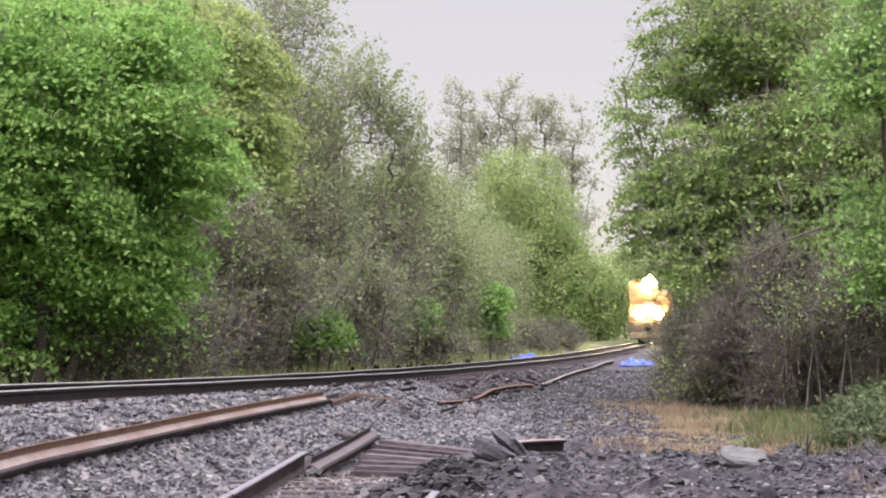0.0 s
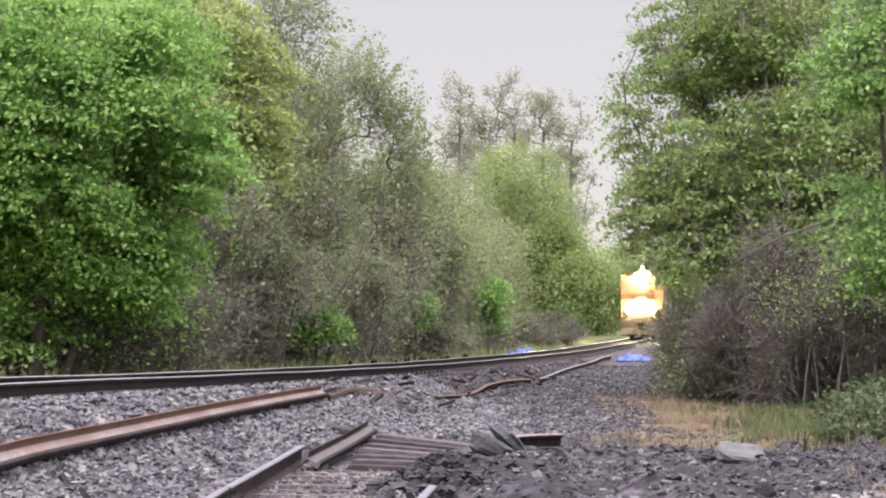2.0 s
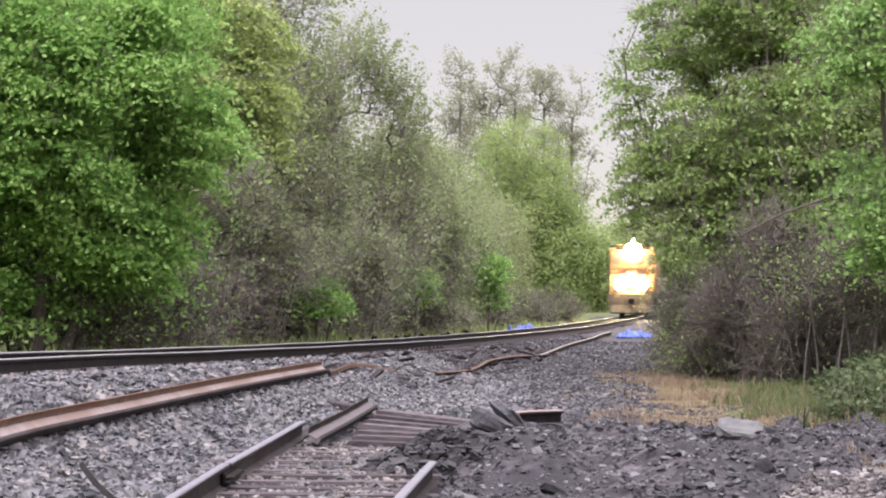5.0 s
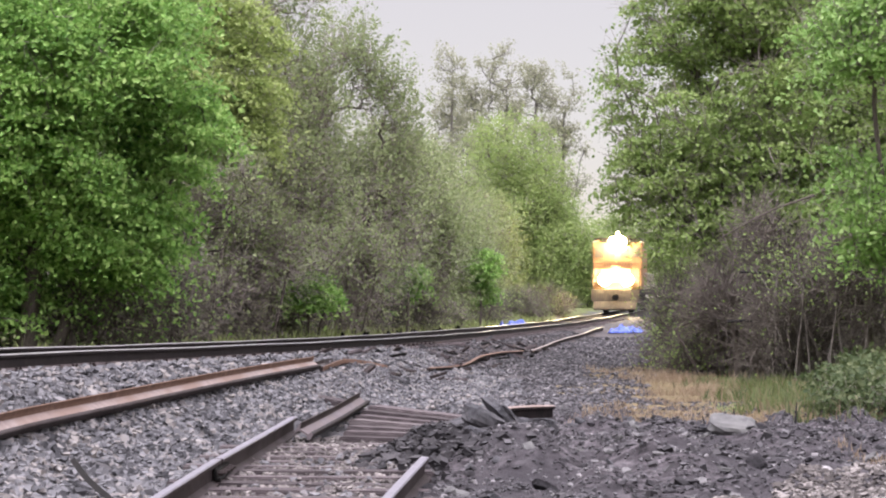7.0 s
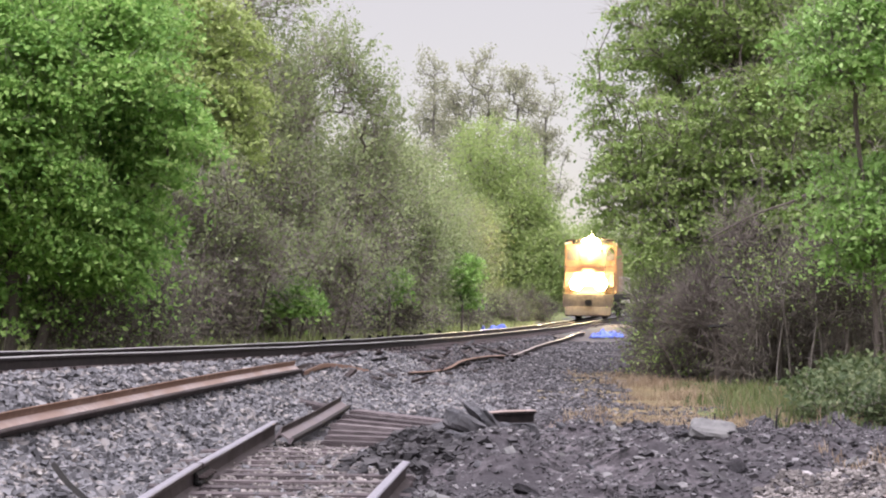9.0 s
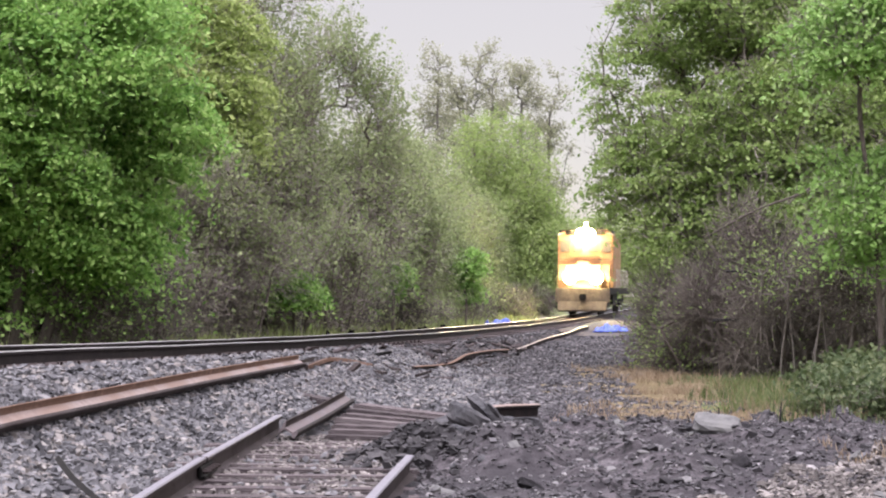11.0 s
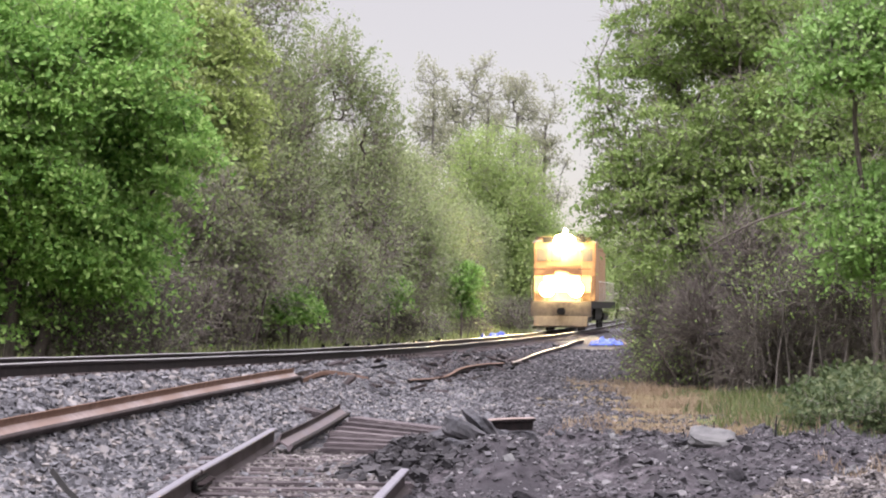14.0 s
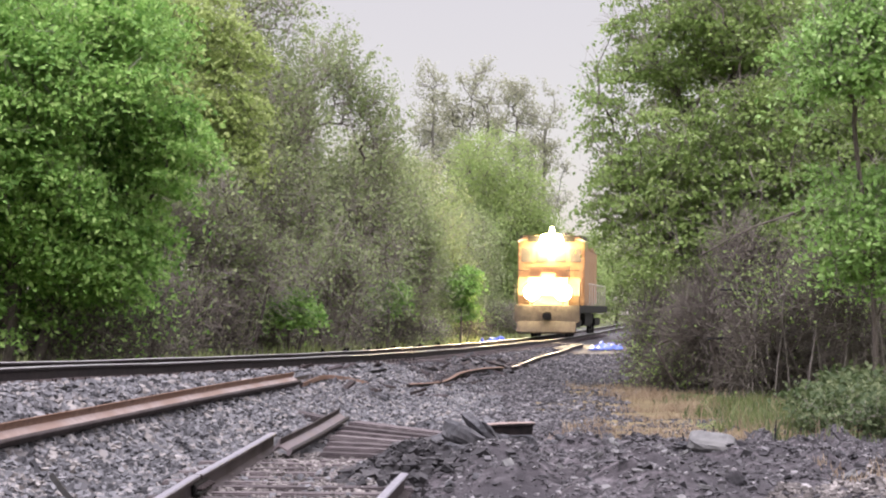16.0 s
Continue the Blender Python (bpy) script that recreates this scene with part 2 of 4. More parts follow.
# ---------------------------------------------------------------- mesh helpers
def np_mesh(name, verts, faces, mats, idx=None, smooth=False):
    """A mesh from arrays; faces all have the same number of corners."""
    verts, faces = np.asarray(verts, np.float32), np.asarray(faces, np.int32)
    me = bpy.data.meshes.new(name)
    k = faces.shape[1]
    me.vertices.add(len(verts))
    me.vertices.foreach_set("co", verts.ravel())
    me.loops.add(faces.size)
    me.loops.foreach_set("vertex_index", faces.ravel())
    me.polygons.add(len(faces))
    me.polygons.foreach_set("loop_start", np.arange(0, faces.size, k, dtype=np.int32))
    for m in (mats if isinstance(mats, (list, tuple)) else [mats]):
        me.materials.append(m)
    if idx is not None:
        me.polygons.foreach_set("material_index", np.asarray(idx, np.int32))
    me.polygons.foreach_set("use_smooth", np.full(len(faces), smooth))
    me.update(calc_edges=True)
    return me


def part(name, bm, mat, parent=None, label="", at=None):
    """One mesh object from a bmesh or a finished mesh, under a thing or a part."""
    if isinstance(bm, bmesh.types.BMesh):
        me = bpy.data.meshes.new(name)
        bm.to_mesh(me)
        bm.free()
        me.materials.append(mat)
    else:
        me = bm
    ob = new(name, me)
    if parent is not None:
        ob.parent = parent
    if at is not None:
        ob.matrix_local = at
    if label:
        tagged(ob, label)
    return ob


def box(bm, cx, cy, cz, sx, sy, sz, bevel=0.0, rot=None):
    r = bmesh.ops.create_cube(bm, size=1)
    m = Matrix.Translation((cx, cy, cz)) @ (rot or Matrix()) @ Matrix.Diagonal((sx, sy, sz, 1))
    bmesh.ops.transform(bm, matrix=m, verts=r["verts"])
    if bevel:
        es = {e for v in r["verts"] for e in v.link_edges}
        bmesh.ops.bevel(bm, geom=list(es), offset=bevel, segments=2, affect="EDGES")


def cyl(bm, p, axis, r, depth, seg=16, r2=None):
    rot = {"x": Matrix.Rotation(radians(90), 4, "Y"), "y": Matrix.Rotation(radians(90), 4, "X"), "z": Matrix()}[axis]
    bmesh.ops.create_cone(bm, cap_ends=True, segments=seg, radius1=r, radius2=r if r2 is None else r2, depth=depth, matrix=Matrix.Translation(p) @ rot)


def empty(name, m, label, category, group="", kind=""):
    e = new(name)
    e.empty_display_size = 0.2
    e.matrix_world = m
    return tagged(e, label, category, group, kind)


def tubes(p0, p1, r0, r1, k):
    """k-sided tapered sticks."""
    n = len(p0)
    d = p1 - p0
    d = d / np.maximum(np.linalg.norm(d, axis=1), 1e-6)[:, None]
    ref = np.where(np.abs(d[:, 2:3]) > 0.9, np.array([[1.0, 0, 0]]), np.array([[0, 0, 1.0]]))
    a = np.cross(d, ref)
    a /= np.linalg.norm(a, axis=1)[:, None]
    b = np.cross(d, a)
    ang = np.arange(k) * 2 * np.pi / k
    ring = a[:, None] * np.cos(ang)[None, :, None] + b[:, None] * np.sin(ang)[None, :, None]
    v = np.concatenate([p0[:, None] + ring * r0[:, None, None], p1[:, None] + ring * r1[:, None, None]], 1)
    j = np.arange(k)
    f = np.stack([j, (j + 1) % k, (j + 1) % k + k, j + k], -1)
    f = f[None] + (np.arange(n) * 2 * k)[:, None, None]
    return v.reshape(-1, 3), f.reshape(-1, 4)


RNG = np.random.default_rng(7)


def lattice(x, y, seed):
    n = np.sin(x * 127.1 + y * 311.7 + seed * 74.7) * 43758.5453
    return n - np.floor(n)


def wave(x, y, seed=0):
    """Smooth value noise, -1 to 1."""
    xi, yi = np.floor(x), np.floor(y)
    fx, fy = x - xi, y - yi
    fx, fy = fx * fx * (3 - 2 * fx), fy * fy * (3 - 2 * fy)
    a, b = lattice(xi, yi, seed), lattice(xi + 1, yi, seed)
    c, d = lattice(xi, yi + 1, seed), lattice(xi + 1, yi + 1, seed)
    return 2 * (a + (b - a) * fx + (c - a) * fy + (a - b - c + d) * fx * fy) - 1


# ---------------------------------------------------------------- the lie of the land
SLOPE = 0.16                       # the main line runs ahead and a little to the right
COS = 1 / math.hypot(1, SLOPE)
HEIGHTS_Y = np.array([-30, 0, 10, 18.6, 26, 33, 45, 54, 70, 87, 110, 143, 180, 260])
HEIGHTS_Z = np.array([1.0, 1.0, .96, .87, .75, .66, .53, .48, .41, .38, .45, .60, .75, 0.9])


def line_x(y):
    return -8.016 + SLOPE * y


def rail_top(y):
    y = np.asarray(y, float)
    return sum(np.interp(y + d, HEIGHTS_Y, HEIGHTS_Z) for d in (-6, -3, 0, 3, 6)) / 5


def verge(x, y):
    """The grassy rise beyond the far rail."""
    u = (np.asarray(x, float) - line_x(np.asarray(y, float))) * COS
    return 0.24 * np.clip(-u - 1.9, 0, 1) * np.clip((np.asarray(y, float) - 32) / 14, 0, 1)


def land(x, y):
    """Height of the ground."""
    x, y = np.asarray(x, float), np.asarray(y, float)
    u = (x - line_x(y)) * COS
    tie = rail_top(y) - 0.185
    rough = 0.035 * wave(x * 1.3, y * 1.3, 1) + 0.018 * wave(x * 4, y * 4, 2)
    near = np.clip((60 - y) / 25, 0, 1)
    right = -0.045 + (1 - near) * np.maximum(tie - 0.5, 0) + 0.03 * wave(x * 0.4, y * 0.4, 5)
    for cx, cy, h, rx, ry in ((0.9, 17.3, .20, 1.0, 1.3), (2.2, 16.2, .16, 1.1, 1.2), (1.7, 20.0, .16, 1.3, 1.3), (0.05, 18.0, .13, .55, .9),
                              (3.2, 18.6, .10, 1.0, .9), (5.0, 14.2, .2, 1.5, 1.5), (6.0, 17.0, .3, 1.6, 2), (0.5, 14.2, .05, .7, .9)):
        right = right + h * np.exp(-((x - cx) / rx) ** 2 - ((y - cy) / ry) ** 2)
    spoil = np.clip((x + 0.2) / 0.8, 0, 1) * np.clip((27 - y) / 3, 0, 1)
    right = right + spoil * (0.12 * wave(x * 2.2, y * 1.3, 8) + 0.085 * wave(x * 5, y * 2.6, 9)) + np.clip((x - 6) / 30, 0, 1) * 0.8
    left = tie - 0.28 + verge(x, y) + 0.05 * wave(x * 0.3, y * 0.3, 6)
    bed = tie - 0.055
    k = np.where(u > 0, bed - 0.5 * np.maximum(u - 1.62, 0), bed - 0.45 * np.maximum(-u - 1.6, 0))
    side = np.where(u > 0, right, left)
    d = k - side
    soft = 0.12
    out = side + 0.5 * (d + np.sqrt(d * d + soft * soft))
    flat = np.clip((np.abs(u) - 1.2) / 0.6, 0, 1)
    return out + rough * flat


# ---------------------------------------------------------------- ground
def spread(lo, hi, step, far, grow=1.22):
    a = list(np.arange(lo, hi, step))
    s, p = step, a[0]
    pre = []
    while p > -far:
        s *= grow
        p -= s
        pre.append(p)
    s, p = step, a[-1]
    post = []
    while p < far:
        s *= grow
        p += s
        post.append(p)
    return np.array(pre[::-1] + a + post)


def build_ground():
    xs, ys = spread(-8, 8, 0.11, 2500), spread(9, 44, 0.13, 2500, 1.12)
    gx, gy = np.meshgrid(xs, ys)
    gz = land(gx, gy)
    v = np.stack([gx, gy, gz], -1).reshape(-1, 3)
    w = len(xs)
    i = (np.arange(len(ys) - 1)[:, None] * w + np.arange(w - 1)[None]).ravel()
    f = np.stack([i, i + 1, i + w + 1, i + w], -1)
    c = v[f].mean(1)
    x, y = c[:, 0], c[:, 1]
    u = (x - line_x(y)) * COS
    n = wave(x * 0.9, y * 0.9, 3) * 0.7 + wave(x * 3, y * 3, 4) * 0.4
    idx = np.zeros(len(f), int)
    idx[(u > 1.8) & (y > 27 + 2 * n)] = 1
    idx[(x > -0.35 + 0.3 * n) & (y < 26 + 1.2 * n) & (u > 3.2)] = 2
    idx[(u > 0.85) & (u < 2.5 + 0.5 * n) & (y > 25 + 3 * n) & (y < 75)] = 5
    straw = (u > 4.2 + 0.5 * n) & (y > 23.2 + 1.2 * n) & (y < 42) & (x > 2.3 + 0.6 * n + 0.1 * np.maximum(y - 30, 0))
    idx[straw] = 4
    idx[(u > 7.2 + n) & (y > 25) & (x > 3.8)] = 3
    idx[(x > 7 + n) & (u > 6)] = 3
    idx[(u > 8 + n) & (y > 55)] = 3
    idx[(u < -2.6 + 0.5 * n)] = 3
    g = new("ground", np_mesh("ground", v, f, [M_BALLAST, M_FINES, M_DIRT, M_SOIL, M_STRAW, M_BANK], idx, True))
    return tagged(g, "grey ballast, dark cinder dirt and straw beside a railway", "ground", kind="structure")


ground = build_ground()


# ---------------------------------------------------------------- rails and sleepers
RAIL = [(-.068, 0), (.068, 0), (.068, .011), (.03, .021), (.009, .034), (.008, .118), (.014, .128), (.034, .134), (.035, .160), (.028, .170),
        (-.028, .170), (-.035, .160), (-.034, .134), (-.014, .128), (-.008, .118), (-.009, .034), (-.03, .021), (-.068, .011)]


def rail_mesh(name, pts, rolls, mats):
    """The rail section swept along points; rolls lean it to the right, in degrees. mats: sides, worn top, foot, web, head sides."""
    pts = np.asarray(pts, float)
    n, k = len(pts), len(RAIL)
    tan = np.gradient(pts, axis=0)
    tan /= np.linalg.norm(tan, axis=1)[:, None]
    side = np.cross(tan, (0, 0, 1))
    side /= np.linalg.norm(side, axis=1)[:, None]
    up = np.cross(side, tan)
    a = np.radians(np.broadcast_to(rolls, n))[:, None]
    s2, u2 = side * np.cos(a) - up * np.sin(a), up * np.cos(a) + side * np.sin(a)
    prof = np.array(RAIL)
    v = (pts[:, None] + s2[:, None] * prof[None, :, :1] + u2[:, None] * prof[None, :, 1:]).reshape(-1, 3)
    f, idx = [], []
    for i in range(n - 1):
        for j in range(k):
            j2 = (j + 1) % k
            f.append((i * k + j, i * k + j2, (i + 1) * k + j2, (i + 1) * k + j))
            zone = 1 if j in (8, 9, 10) else 2 if j in (0, 1, 2, 3, 15, 16, 17) else 3 if j in (4, 14) else 4 if j in (6, 7, 11, 12) else 0
            idx.append(zone if zone < len(mats) else 0)
    me = bpy.data.meshes.new(name)
    caps = [tuple(range(k - 1, -1, -1)), tuple(range((n - 1) * k, n * k))]
    me.from_pydata([tuple(p) for p in v], [], f + caps)
    for m in mats:
        me.materials.append(m)
    me.polygons.foreach_set("material_index", idx + [0, 0])
    me.update()
    return me


def smooth_path(ctrl, step=0.4):
    """A Catmull-Rom line through a few points."""
    c = np.array([ctrl[0], *ctrl, ctrl[-1]], float)
    c[0], c[-1] = 2 * c[1] - c[2], 2 * c[-2] - c[-3]
    out = []
    for i in range(1, len(c) - 2):
        p0, p1, p2, p3 = c[i - 1:i + 3]
        n = max(2, int(np.linalg.norm(p2 - p1) / step))
        for t in np.arange(n) / n:
            out.append(0.5 * (2 * p1 + (p2 - p0) * t + (2 * p0 - 5 * p1 + 4 * p2 - p3) * t * t + (3 * p1 - p0 - 3 * p2 + p3) * t ** 3))
    out.append(c[-2])
    return np.array(out)


def sleeper_mesh(length=2.6, w=0.23, h=0.17):
    bm = bmesh.new()
    box(bm, 0, 0, -h / 2, length, w, h, 0.012)
    for v in bm.verts:
        v.co.z += 0.006 * math.sin(v.co.x * 9 + v.co.y * 31)
        v.co.y += 0.006 * math.sin(v.co.x * 7)
    me = bpy.data.meshes.new("sleeper")
    bm.to_mesh(me)
    bm.free()
    me.materials.append(M_TIE)
    return me


def plate_mesh():
    bm = bmesh.new()
    box(bm, 0, 0, 0.006, 0.34, 0.18, 0.014, 0.003)
    for dx in (-0.09, 0.09):
        for dy in (-0.055, 0.055):
            box(bm, dx, dy, 0.03, 0.024, 0.024, 0.05, 0.004)
    me = bpy.data.meshes.new("tie_plate")
    bm.to_mesh(me)
    bm.free()
    me.materials.append(M_RUST)
    return me


def main_track():
    track = empty("main_track", pose(0, 0, 0), "main line of dark worn rails on old wooden sleepers", "railway track", kind="structure")
    ys = np.concatenate([np.arange(-20, 60, 1.0), np.arange(60, 240, 3.0)])
    for off in (0.75, -0.75):
        x = line_x(ys) + off / COS
        pts = np.stack([x, ys, rail_top(ys) - 0.17 + 0.004 * np.sin(ys * 0.9 + off)], -1)
        part("rail", rail_mesh("rail", pts, 0, [M_DARKRAIL, M_STEEL, M_FOOT]), None, track)
    sm, pm = sleeper_mesh(), plate_mesh()
    heading = -math.degrees(math.atan(SLOPE))
    y = 6.0
    while y < 110:
        z = float(rail_top(y)) - 0.187
        o = part("sleeper", sm, None, track, at=pose(float(line_x(y)) + random.uniform(-.04, .04), y, z, 0, 0, heading + random.uniform(-1, 1)))
        if y < 45:
            for off in (0.75, -0.75):
                part("tie_plate", pm, None, track, at=pose(float(line_x(y)) + off / COS, y + off * SLOPE * -1 * COS, z + 0.002, 0, 0, heading))
        y += 0.54
    return track


main_track()


def on_land(x, y, up=0.0):
    return float(land(x, y)) + up


def siding():
    track = empty("siding_track", pose(0, 0, 0), "broken siding of dull rails on half-buried wooden sleepers", "railway track")
    left = smooth_path([(-1.75, 6, 0), (-1.74, 10, 0), (-1.73, 12.1, 0), (-1.66, 15.3, 0)])
    part("rail", rail_mesh("rail", left, 0, [M_RUST, M_DULLSTEEL]), None, track)
    left2 = smooth_path([(-1.658, 15.33, 0), (-1.56, 17.8, 0), (-1.44, 20.5, 0.012)])
    part("rail", rail_mesh("rail", left2, 3, [M_RUST, M_DULLSTEEL]), None, track)
    right = smooth_path([(-0.5, 6, 0), (-0.42, 10, 0), (-0.31, 12.2, 0), (-0.07, 15.6, 0.0)])
    part("rail", rail_mesh("rail", right, 4, [M_RUST, M_DULLSTEEL]), None, track)
    bm = bmesh.new()
    box(bm, 0, 0, 0, 0.03, 0.72, 0.085, 0.008)
    box(bm, 0.02, 0, -0.035, 0.05, 0.72, 0.02, 0.004)
    bar = part("joint_bar", bm, M_BLACK, track, "black bolted joint bar", pose(-1.628, 15.3, 0.078, 0, 0, -1.5))
    for i in range(4):
        bm = bmesh.new()
        cyl(bm, (0, 0, 0), "x", 0.022, 0.05, 6)
        cyl(bm, (0.03, 0, 0), "x", 0.012, 0.04, 8)
        part("bolt", bm, M_RUST, bar, at=pose(0.03, -0.27 + 0.18 * i, 0.005))
    sm = sleeper_mesh(1.95, 0.22, 0.16)
    y = 6.2
    while y < 19.2:
        part("sleeper", sm, None, track, at=pose(-1.02 + random.uniform(-.08, .08), y, 0.014 + random.uniform(-.015, .006), random.uniform(-1, 1), random.uniform(-.6, .6), random.uniform(-2.5, 2.5)))
        y += 0.55 + random.uniform(-.05, .05)
    return track


siding()


def timbers():
    # fanned switch timbers, each from one end to the other, by their top faces
    ends = (((-0.70, 23.75, .13), (0.62, 22.0, .08)), ((-0.76, 23.0, .115), (0.55, 21.45, .07)), ((-0.80, 22.3, .10), (0.5, 21.0, .065)), ((-0.84, 21.6, .085), (0.45, 20.6, .06)),
            ((-0.87, 20.9, .07), (0.4, 20.25, .055)), ((-0.88, 20.2, .055), (0.15, 19.85, .045)), ((-0.90, 19.6, .04), (-0.15, 19.45, .035)), ((-1.72, 25.9, .17), (-1.02, 24.3, .13)))
    for i, (a, b) in enumerate(ends):
        d = Vector(b) - Vector(a)
        bm = bmesh.new()
        box(bm, 0, 0, -0.08, d.length, 0.2, 0.16, 0.014)
        for v in bm.verts:
            v.co += noise.noise_vector(v.co * 2.3 + Vector((i * 7, 0, 0))) * 0.02
        mid = (Vector(a) + Vector(b)) / 2
        t = part("wooden_timber", bm, M_TIE, at=pose(*mid, 0, -math.degrees(math.atan2(d.z, math.hypot(d.x, d.y))), math.degrees(math.atan2(d.y, d.x))))
        tagged(t, "weathered grey wooden switch timber lying in the cinders", "timber", "old switch timbers")


timbers()


def loose_rails():
    # the long pale rail on the ballast shoulder
    xy = [(-3.75, 9.0), (-3.5, 12.5), (-3.33, 15.0), (-2.95, 18.0), (-2.45, 22.0), (-2.0, 25.5), (-1.72, 28.0)]
    pts = smooth_path([(x, y, on_land(x, y, 0.125)) for x, y in xy], 0.5)
    # sky light and underside shade coloured by face: pale web, brown foot, dark head
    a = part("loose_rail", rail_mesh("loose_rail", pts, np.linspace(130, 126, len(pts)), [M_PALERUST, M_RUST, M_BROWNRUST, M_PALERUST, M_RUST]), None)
    tagged(a, "long rusty rail lying tilted on the ballast shoulder", "rail", "discarded rails")
    xy = [(-1.72, 28.05), (-1.5, 30.2), (-1.2, 31.6), (-0.88, 32.7)]
    pts = smooth_path([(x, y, on_land(x, y, 0.02 - 0.05 * i)) for i, (x, y) in enumerate(xy)], 0.3)
    b = part("loose_rail", rail_mesh("loose_rail", pts, np.linspace(100, 60, len(pts)), [M_RUST, M_BROWNRUST]), None)
    tagged(b, "rusty rail half sunk in the ballast", "rail", "discarded rails")
    xy = [(-0.1, 35.0), (0.56, 38.5), (1.01, 42.2), (1.6, 46.3), (2.18, 48.6)]
    pts = smooth_path([(x, y, on_land(x, y, -0.08 + 0.03 * (i > 1))) for i, (x, y) in enumerate(xy)], 0.3)
    c = part("loose_rail", rail_mesh("loose_rail", pts, np.linspace(8, 14, len(pts)), [M_RUST, M_BROWNRUST]), None)
    tagged(c, "kinked rusty rail on the dark ballast", "rail", "discarded rails")
    xy = [(2.43, 49.1), (3.05, 54.0), (3.59, 58.2), (4.4, 64.2), (5.35, 70.4), (6.2, 76.5), (7.0, 81.5)]
    pts = smooth_path([(x, y, on_land(x, y, -0.03)) for x, y in xy], 0.6)
    d = part("loose_rail", rail_mesh("loose_rail", pts, 8, [M_RUST, M_WORNBROWN]), None)
    tagged(d, "long bent rusty rail lying along the ballast slope", "rail", "discarded rails")
    # short rail on its side in the siding
    pts = smooth_path([(-1.32, 19.3, 0.14), (-1.12, 21.8, 0.16), (-0.93, 24.5, 0.19)], 0.5)
    # face colours carry light and shade: lit web pale, foot and head dark
    e = part("tipped_rail", rail_mesh("tipped_rail", pts, 122, [M_TIPPED, M_DARKRAIL, M_RUST, M_TIPPED, M_DARKRAIL]), None)
    tagged(e, "short brown rail tipped on its side over the sleepers", "rail", "discarded rails")
    # bent stub
    pts = smooth_path([(0.36, 20.8, -0.1), (0.56, 21.55, -0.01), (0.85, 22.05, 0.035), (1.36, 22.6, 0.03)], 0.12)
    g = part("bent_rail", rail_mesh("bent_rail", pts, 8, [M_DARKRAIL, M_PALERUST]), None)
    tagged(g, "short bent rail end sticking out of the rubble", "rail", "discarded rails")
    # black strip
    pts = smooth_path([(-2.62, 14.5, on_land(-2.62, 14.5, .19)), (-2.42, 13.95, on_land(-2.42, 13.95, .14)), (-2.14, 13.3, on_land(-2.14, 13.3, .1)), (-1.88, 12.6, on_land(-1.88, 12.6, .06))], 0.2)
    v, f = tubes(pts[:-1], pts[1:], np.full(len(pts) - 1, .028), np.full(len(pts) - 1, .028), 4)
    h = new("steel_bar", np_mesh("steel_bar", v, f, M_BLACK))
    tagged(h, "black bent steel bar lying in the ballast", "steel bar")


loose_rails()


# ---------------------------------------------------------------- stones
def chips(n, pos, size, seed, flat=0.7):
    """Irregular six-faced chips at pos."""
    r = np.random.default_rng(seed)
    base = np.array([(-1, -1, -1), (1, -1, -1), (1, 1, -1), (-1, 1, -1), (-1, -1, 1), (1, -1, 1), (1, 1, 1), (-1, 1, 1)], float) * 0.62
    quad = np.array([(3, 2, 1, 0), (4, 5, 6, 7), (0, 1, 5, 4), (1, 2, 6, 5), (2, 3, 7, 6), (3, 0, 4, 7)])
    q = r.normal(size=(n, 4))
    q /= np.linalg.norm(q, axis=1)[:, None]
    w, x, y, z = q.T
    rot = np.stack([1 - 2 * (y * y + z * z), 2 * (x * y - z * w), 2 * (x * z + y * w), 2 * (x * y + z * w), 1 - 2 * (x * x + z * z), 2 * (y * z - x * w),
                    2 * (x * z - y * w), 2 * (y * z + x * w), 1 - 2 * (x * x + y * y)], -1).reshape(n, 3, 3)
    v = base[None] * r.uniform(0.6, 1.2, (n, 8, 1)) * (np.array([1.15, 0.85, 0.62]) * r.uniform(0.8, 1.2, (n, 1, 3)))
    v = v + r.normal(0, 0.1, (n, 8, 3))
    v = np.einsum("nij,nkj->nki", rot, v) * size[:, None, None]
    v[..., 2] *= flat
    v = v + pos[:, None]
    f = quad[None] + (np.arange(n) * 8)[:, None, None]
    return v.reshape(-1, 3), f.reshape(-1, 4)


def rel(x, y):
    return (x - line_x(y)) * COS


